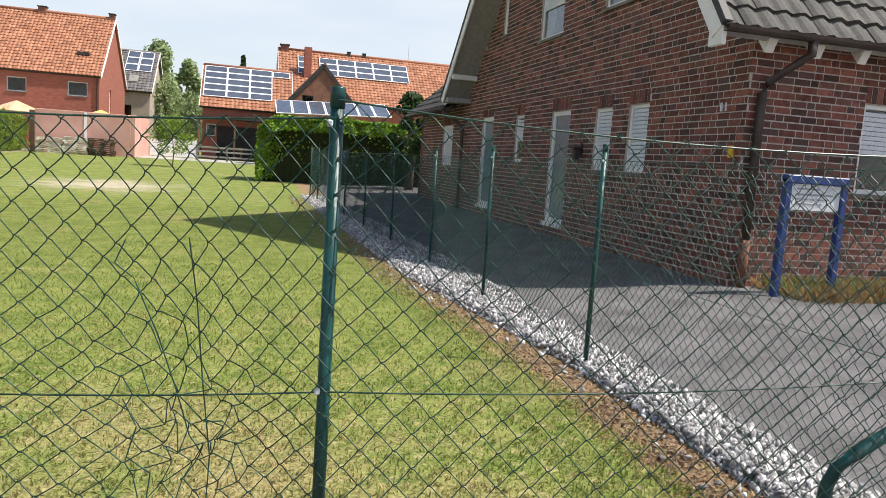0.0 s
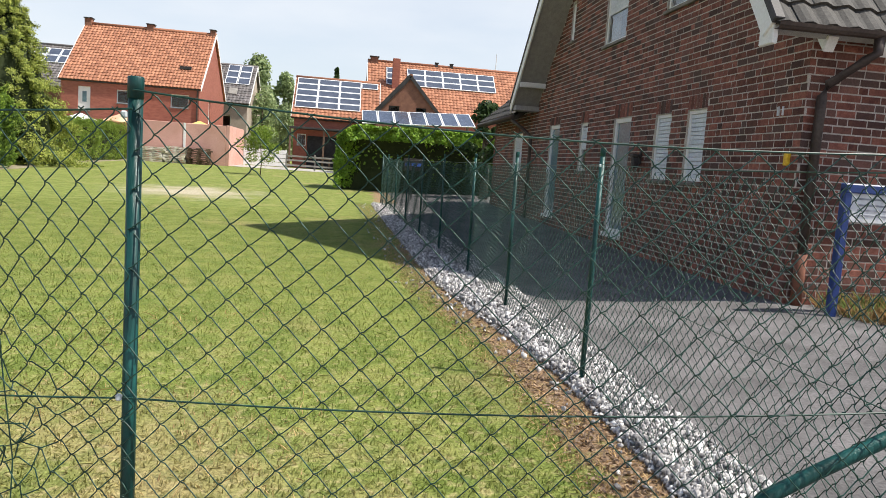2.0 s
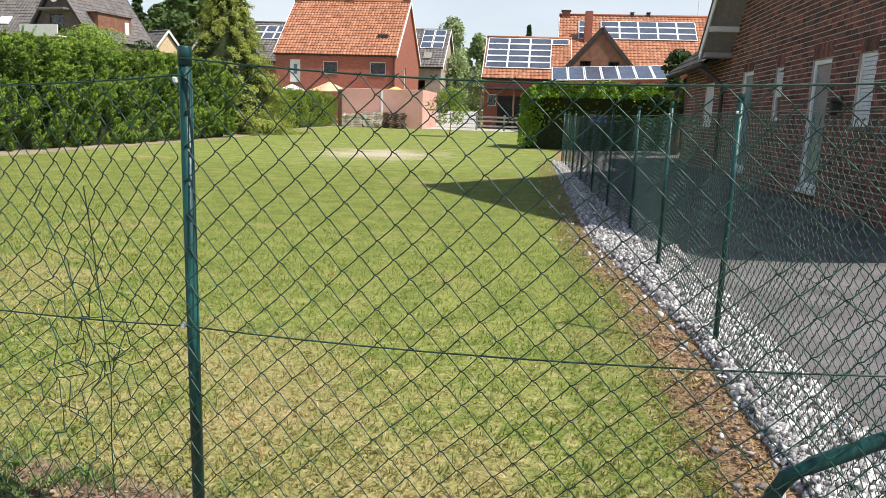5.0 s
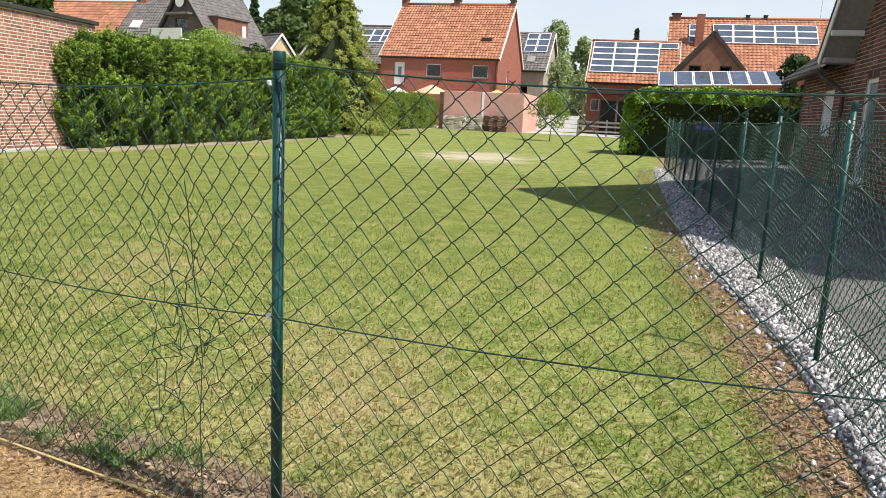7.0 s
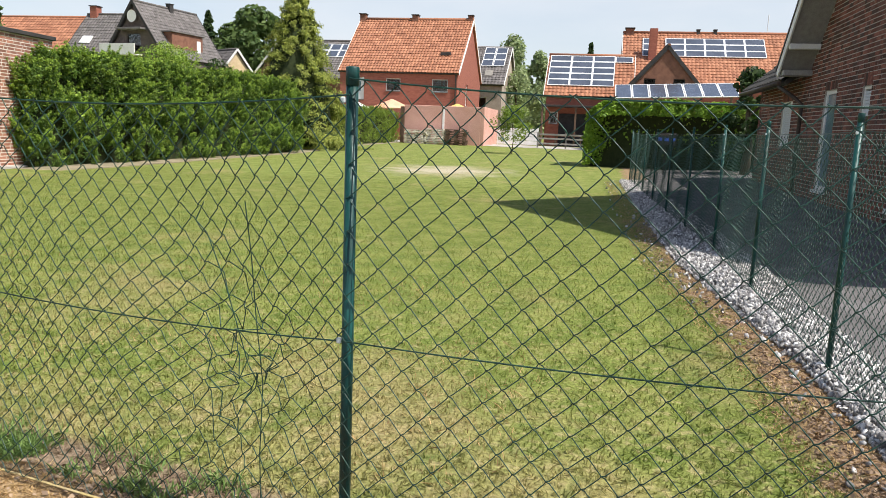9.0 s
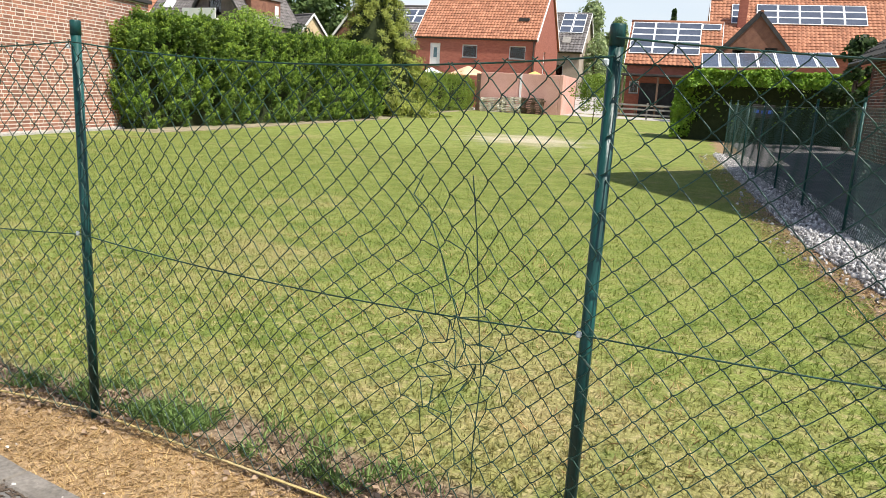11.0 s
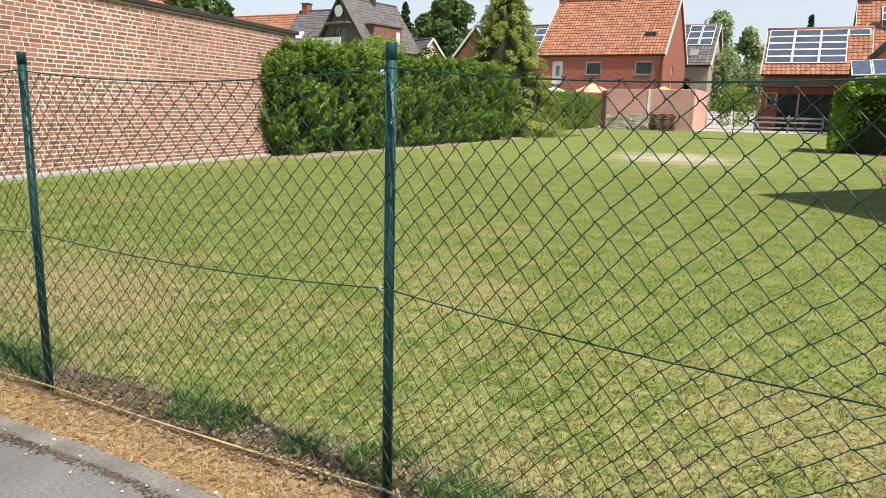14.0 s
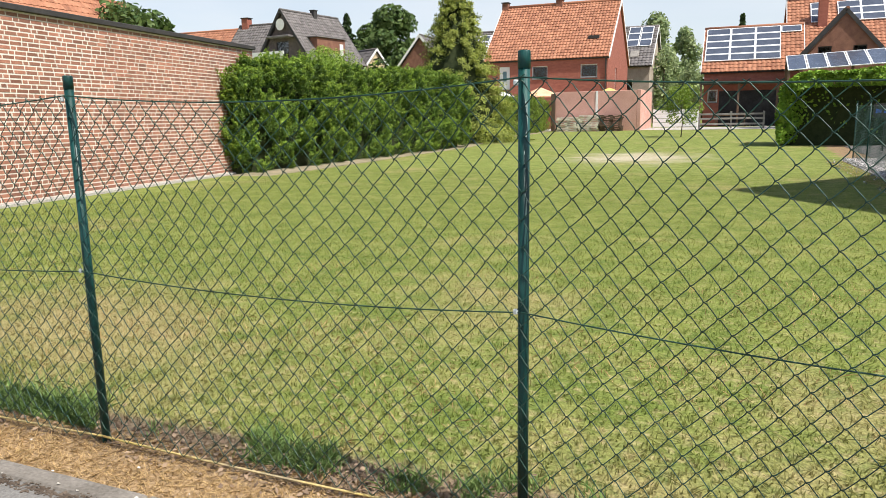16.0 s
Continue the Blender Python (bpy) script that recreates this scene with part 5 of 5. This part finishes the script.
def wire_line(name, points, parent, radius=0.0019, sag=0.0, material=None):
    bm = bmesh.new()
    pts = []
    for a, b in zip(points, points[1:]):
        a, b = Vector(a), Vector(b)
        for i in range(12):
            f = i / 12
            pts.append(a.lerp(b, f) - Vector((0, 0, sag * 4 * f * (1 - f))))
    pts.append(Vector(points[-1]))
    tube(bm, pts, radius, 6)
    return part(name, bm, material or wire_mat, parent)


rope_mat = surface("pale_cord", (0.36, 0.29, 0.17), (0.66, 0.5, 0.16), 3, 0.8, 0.2, 60)
FRONT_POSTS = [(-6.2, 1.97), (-4.5, 1.95), (-2.862, 1.933), (-1.247, 1.9), (0.43, 1.628), (2.27, 1.36)]
fence = thing("street_fence", "green chain-link fence on round posts, torn and bent near one post", "fence")


def torn(s, z, bulge):
    """The dented and unravelled place left of one post."""
    c = 1.70 - 0.27
    a = math.exp(-(((s - c + 0.1) / 0.2) ** 2) - (((z - 0.5) / 0.36) ** 2))
    r = noise.noise_vector(Vector((s * 21.0, z * 21.0, 3.1)))
    pull = math.exp(-(((s - c) / 0.42) ** 2) - (((z - 0.62) / 0.3) ** 2))
    z -= 0.22 * pull * (z - 0.6)
    s += a * (0.062 * r.x + 0.34 * (c - s)) + 0.03 * pull
    z += a * 0.066 * r.y
    return s, z, bulge + a * 0.05 * r.z


for i, (a, b) in enumerate(zip(FRONT_POSTS, FRONT_POSTS[1:])):
    chain_link("mesh", a, b, 0.03, 1.265 if i < 4 else 1.305, fence, (0.0335, 0.036) if i < 4 else (0.041, 0.0416), 0.00145, warp=torn if i == 3 else None, front=0.024)
for x, y in FRONT_POSTS:
    fence_post(x, y, fence)
for name, z, sag in (("top_wire", 1.268, 0.042), ("middle_wire", 0.658, 0.03), ("bottom_wire", 0.035, 0.01)):
    for (xa, ya), (xb, yb) in zip(FRONT_POSTS, FRONT_POSTS[1:]):
        tight = 0.038 if z > 1.0 and xa > 0.4 else 0.0
        rise = 0.12 if name == "middle_wire" and xa > 0.4 else tight
        wire_line(name, [(xa, ya - 0.02, z + tight), (xb, yb - 0.02, z + rise)], fence, 0.0022 if z > 0.1 else 0.0042, sag * (0.95 if z > 1 else 1.0), None if z > 0.1 else rope_mat)
# loose ends of the torn mesh
for pts in ([(0.13, 1.66, 0.99), (0.15, 1.655, 0.85), (0.165, 1.652, 0.68), (0.185, 1.65, 0.5), (0.175, 1.65, 0.3), (0.18, 1.65, 0.05)],
            [(0.0, 1.68, 0.98), (-0.02, 1.672, 0.93), (0.02, 1.66, 0.9), (0.07, 1.655, 0.78), (0.11, 1.65, 0.66), (0.14, 1.655, 0.55), (0.17, 1.655, 0.5)],
            [(0.0, 1.67, 0.63), (0.03, 1.66, 0.57), (0.01, 1.665, 0.5), (0.06, 1.66, 0.46), (0.05, 1.66, 0.38), (0.1, 1.655, 0.36)],
            [(0.17, 1.65, 0.58), (0.21, 1.64, 0.585), (0.235, 1.64, 0.56), (0.2, 1.645, 0.54)]):
    wire_line("loose_wire", pts, fence, 0.0016)

# ---- fence along the driveway ----
side_fence = thing("driveway_fence", "green chain-link fence on slim green posts along the gravel", "fence")
SIDE_POSTS = [(2.27, 1.36), (2.27, 3.92), (2.27, 5.96), (2.265, 7.92)] + [(2.265 - 0.0412 * (y - 7.92), y) for y in (9.9, 11.9, 13.9, 15.9, 17.9, 19.4)]
for a, b in zip(SIDE_POSTS, SIDE_POSTS[1:]):
    chain_link("mesh", a, b, 0.06, 1.27, side_fence, (0.031, 0.0345), 0.0017, 4)
    wire_line("top_wire", [(a[0], a[1], 1.27 + lift(a[1])), (b[0], b[1], 1.27 + lift(b[1]))], side_fence, 0.0022, 0.015)
    wire_line("middle_wire", [(a[0], a[1], 0.66 + lift(a[1])), (b[0], b[1], 0.66 + lift(b[1]))], side_fence, 0.0018, 0.01)
for x, y in SIDE_POSTS[1:]:
    fence_post(x, y, side_fence, 1.36, clips=(1.26,))

# ---- bent green tube by the corner ----
hoop = thing("hoop_barrier", "bent dark green steel tube beside the gravel", "barrier")
bm = bmesh.new()
arc = [(1.835, 1.6, 0.0), (1.835, 1.6, 0.3), (1.845, 1.6, 0.365), (1.868, 1.6, 0.41), (1.92, 1.6, 0.447), (2.05, 1.6, 0.515), (2.25, 1.6, 0.615), (2.6, 1.62, 0.75), (2.9, 1.64, 0.79), (3.08, 1.65, 0.72), (3.15, 1.66, 0.55), (3.15, 1.66, 0.0)]
tube(bm, arc, 0.0185, 12)
part("tube", bm, green_pvc, hoop)

# ---- notice board ----
board = thing("notice_board", "blue-framed notice board on two posts at the house front", "notice board")
board.matrix_basis = YARD
for x in (5.7, 6.42):
    part("post", boxed(x - 0.04, 6.36, 0.0, x + 0.04, 6.44, 1.27, 0.01), blue_paint, board)
part("top_rail", boxed(5.66, 6.35, 1.22, 6.46, 6.45, 1.31, 0.01), blue_paint, board)
sheet = part("panel", boxed(5.74, 6.385, 0.94, 6.38, 6.415, 1.22, 0.004), paper_mat, board)
for z, a, b in ((1.16, 5.82, 6.1), (1.1, 5.82, 6.28), (1.05, 5.82, 6.22), (1.0, 5.82, 6.15)):
    part("text_bar", boxed(a, 6.381, z, b, 6.385, z + 0.018), ink_mat, sheet)

# ---- small sign before the shaded hedge ----
sign = thing("sign", "small dark sign with blue marks before the shaded hedge", "sign")
part("post", boxed(2.85, 22.43, lift(22.4), 2.89, 22.47, 1.35, 0.004), dark_trim, sign)
sign_face = part("panel", boxed(2.58, 22.4, 1.0, 3.16, 22.43, 1.36, 0.004), dark_trim, sign)
for x in (2.63, 2.82, 3.0):
    part("text_bar", boxed(x, 22.394, 1.12, x + 0.13, 22.4, 1.22), blue_mark, sign_face)

# ---- gravel, grass, straw and weeds ----
def gravel_left(y):
    return float(np.interp(y, [1.2, 4.0, 7.2, 16.0, 19.0], [2.2, 2.2, 1.84, 1.64, 1.56]))


def gravel_right(y):
    return float(np.interp(y, [1.2, 8.0, 13.0, 19.0], [2.57, 2.59, 2.47, 2.25]))


bm = bmesh.new()
bmesh.ops.create_icosphere(bm, subdivisions=1, radius=1.0)
ico_v = np.array([v.co[:] for v in bm.verts])
ico_f = np.array([[v.index for v in f.verts] for f in bm.faces])
bm.free()
gravel = tagged(new("gravel_strip"), "strip of pale broken quartz gravel under the fence", "gravel", kind="structure")
ys = 1.3 + 18.0 * rng.uniform(0, 1, 36000) ** 1.5
xs = np.array([gravel_left(y) + (gravel_right(y) - gravel_left(y)) * f for y, f in zip(ys, np.clip(rng.uniform(-0.04, 1.0, len(ys)) - 0.35 * np.abs(rng.normal(0, 1, len(ys))) * (rng.uniform(0, 1, len(ys)) < 0.03), -0.6, 1.0))])
sz = rng.uniform(0.008, 0.021, len(ys)) * np.where(rng.uniform(0, 1, len(ys)) < 0.08, 1.4, 1.0)
hz = rng.uniform(0.0, 0.04, len(ys)) * (xs > np.array([gravel_left(y) for y in ys]))
own = np.argsort(np.abs(ys - 3.4))[:280]
shapes = []
for i in range(6):
    s = ico_v * rng.uniform(0.5, 1.35, (len(ico_v), 1)) * np.array([1.35, 0.85, 0.5])
    shapes.append(s)
meshes = []
for s in shapes:
    me = bpy.data.meshes.new("stone")
    me.from_pydata(s.tolist(), [], ico_f.tolist())
    me.materials.append(stone_mat)
    meshes.append(me)
rest = np.setdiff1d(np.arange(len(ys)), own)
allv, allf = [], []
for n_, i in enumerate(rest):
    s = shapes[i % 6]
    e = np.array(Euler(rng.uniform(0, 6.28, 3)).to_matrix())
    allv.append(s @ e.T * sz[i] + (xs[i], ys[i], lift(ys[i]) + 0.012 + hz[i]))
    allf.append(ico_f + n_ * len(ico_v))
allv, allf = np.concatenate(allv), np.concatenate(allf)
me = bpy.data.meshes.new("gravel")
me.vertices.add(len(allv))
me.vertices.foreach_set("co", allv.ravel())
me.loops.add(allf.size)
me.loops.foreach_set("vertex_index", allf.astype(np.int32).ravel())
me.polygons.add(len(allf))
me.polygons.foreach_set("loop_start", np.arange(0, allf.size, 3, dtype=np.int32))
me.update(calc_edges=True)
me.materials.append(stone_mat)
g = new("gravel", me)
g.parent = gravel
g["kind"] = "stuff"
for i in own:
    o = new("stone", meshes[int(i) % 6])
    o.parent = gravel
    o.matrix_basis = Matrix.LocRotScale((xs[i], ys[i], 0.014 + hz[i]), Euler(rng.uniform(0, 6.28, 3)), Vector((sz[i],) * 3))


def fence_line(x):
    return np.interp(x, [p[0] for p in FRONT_POSTS], [p[1] for p in FRONT_POSTS])


def scatter(count, x0, x1, y0, y1, power):
    xy = np.column_stack([rng.uniform(x0, x1, count), y0 + (y1 - y0) * rng.uniform(0, 1, count) ** power])
    return xy


xy = scatter(260000, -10.0, 2.2, 1.7, 20.0, 2.2)
lim = np.array([gravel_left(y) for y in xy[:, 1]])
patch = np.array([noise.noise(Vector((x * 1.7, y * 1.7, 0.3))) for x, y in xy])
ok = (xy[:, 0] < lim - 0.25 - 0.12 * patch) & (xy[:, 1] > fence_line(xy[:, 0]) + 0.12 + 0.1 * patch)
tagged(blades("grass", xy[ok], 0.019 * np.interp(xy[ok][:, 1], [6, 20], [1, 0.45]), 0.006, blade_mat, None, 1.3), "short mown grass blades", "grass", kind="stuff")
xy = scatter(12000, -7.5, 2.2, 1.75, 5.5, 1.7)
patch = np.array([noise.noise(Vector((x * 1.1, y * 1.1, 5.3))) for x, y in xy])
ok = (patch > 0.1) & (xy[:, 1] > fence_line(xy[:, 0]))
tagged(blades("dry_grass", xy[ok], 0.024, 0.004, straw_mat, None, 1.2), "dry straw-coloured grass", "grass", kind="stuff")
xy = np.column_stack([rng.uniform(-6.5, 2.3, 60000), rng.uniform(-0.42, 0.1, 60000) - 0.0])
xy[:, 1] += fence_line(xy[:, 0])
ok = xy[:, 1] > np.interp(xy[:, 0], [p[0] for p in EDGE], [p[1] for p in EDGE]) + 0.0
tagged(blades("straw", xy[ok], 0.011, 0.0032, straw_mat, None, 2.6), "cut straw lying on bare soil", "straw", kind="stuff")
xy = np.column_stack([rng.uniform(-6.0, 0.9, 26000), 0.06 + np.abs(rng.normal(0.08, 0.09, 26000))])
xy[:, 1] += fence_line(xy[:, 0])
patch = np.array([noise.noise(Vector((x * 1.3, 1.0, 9.3))) + 0.6 * noise.noise(Vector((x * 6.0, y * 6.0, 2.3))) for x, y in xy])
ok = patch + rng.normal(0, 0.1, len(patch)) > 0.12
tagged(blades("weeds", xy[ok], 0.036, 0.0055, weed_mat, None, 0.9), "green weeds along the foot of the fence", "weeds", kind="stuff")
xy = np.column_stack([rng.uniform(5.35, 8.7, 5200), rng.uniform(5.5, 6.3, 5200)])
tagged(blades("dry_tufts", xy, 0.14, 0.008, straw_mat, None, 0.8, 0.1), "dry grass tufts at the foot of the house", "grass", kind="stuff")
xy = np.column_stack([rng.uniform(5.35, 8.7, 1500), rng.uniform(5.6, 6.25, 1500)])
tagged(blades("green_tufts", xy, 0.16, 0.01, weed_mat, None, 0.5, 0.1), "green tufts at the foot of the house", "grass", kind="stuff")
xy = np.column_stack([rng.uniform(-0.3, 0.15, 9000), 1.5 + 17.5 * rng.uniform(0, 1, 9000) ** 1.5])
xy[:, 0] += np.array([gravel_left(y) for y in xy[:, 1]]) - 0.1
tagged(blades("verge_straw", xy, 0.014, 0.007, straw_mat, None, 2.4, np.array([lift(y) for y in xy[:, 1]])), "dry straw beside the gravel", "straw", kind="stuff")

# dead leaves and stalks caught along the foot of the fence
k = 9000
xy = np.column_stack([rng.uniform(-6.2, 2.2, k), rng.normal(0.06, 0.075, k)])
xy[:, 1] += fence_line(xy[:, 0])
patch = np.array([noise.noise(Vector((x * 1.7, 4.0, 1.3))) for x, y in xy])
ok = patch + rng.normal(0, 0.25, k) > -0.15
spot = np.column_stack([xy[ok], rng.uniform(0.004, 0.016, ok.sum())])
k = 5000
side = np.column_stack([rng.normal(-0.16, 0.09, k), 1.45 + 9.0 * rng.uniform(0, 1, k) ** 1.6])
side[:, 0] += np.array([gravel_left(y) for y in side[:, 1]])
spot = np.concatenate([spot, np.column_stack([side, rng.uniform(0.004, 0.014, k)])])
litter = thing("leaf_litter", "dead brown leaves along the fence and beside the gravel", "leaf litter", kind="stuff")
leaves("dead_leaf", spot, np.tile((0.0, 0.0, 1.0), (len(spot), 1)), 0.013, dead_leaf, litter, 1.8, 0.45, "stuff")

# dirt and crumbs in the joint between kerb and footpath
k = 5200
jx = rng.uniform(-6.5, 2.4, k)
jy = np.interp(jx, [p[0] for p in EDGE], [p[1] for p in EDGE]) - 0.1 + rng.normal(0, 0.014, k) + 0.012 * np.sin(jx * 5.0)
av, af = [], []
for i in range(k):
    r = rng.uniform(0.0025, 0.007)
    av.append(shapes[i % 6] * r + (jx[i], jy[i], 0.012))
    af.append(ico_f + i * len(ico_v))
crumbs = raw("joint_dirt", np.concatenate(av).tolist(), np.concatenate(af).tolist(), bark_mat)
tagged(crumbs, "dark soil crumbs in the joint beside the kerb", "soil", kind="stuff")
k = 150
jx = rng.uniform(-6.0, 2.2, k)
jy = np.interp(jx, [p[0] for p in EDGE], [p[1] for p in EDGE]) - 0.1 + np.abs(rng.normal(0, 0.14, k)) - 0.06
av, af = [], []
for i in range(k):
    av.append(shapes[i % 6] * rng.uniform(0.0025, 0.008) + (jx[i], jy[i], 0.018))
    af.append(ico_f + i * len(ico_v))
tagged(raw("litter", np.concatenate(av).tolist(), np.concatenate(af).tolist(), pale_mortar), "pale pebbles and scraps along the kerb", "pebbles", kind="stuff")

# ---- bricks ----
def with_lintels(holes, high=0.25):
    """Openings widened upwards by their soldier courses."""
    return [(o[0], o[1], o[2], math.ceil((o[3] + high - 0.06) / 0.083) * 0.083 - 0.006, o[3]) if o[3] < 3 else o[:4] for o in holes]


lay_bricks(gm, wall, gtops, with_lintels(GABLE), brick_mat, (0.0, 2.2, 0.6, 2.6))
lay_bricks(fm, fwall, ftops, with_lintels(FRONT), brick_mat, (9.2, 11.4, 0.0, 1.6))
lay_bricks(am, awall, [(0, 2.75), (5.2, 2.75)], with_lintels(ANNEX), brick_mat, (0, 0, 0, 0))
lay_bricks(sm, swall, stops, [], pale_brick, (5.0, 7.4, 1.0, 3.0), course=0.069, stretcher=0.2, header=0.095, proud=0.003, joint=0.017, high=0.051)
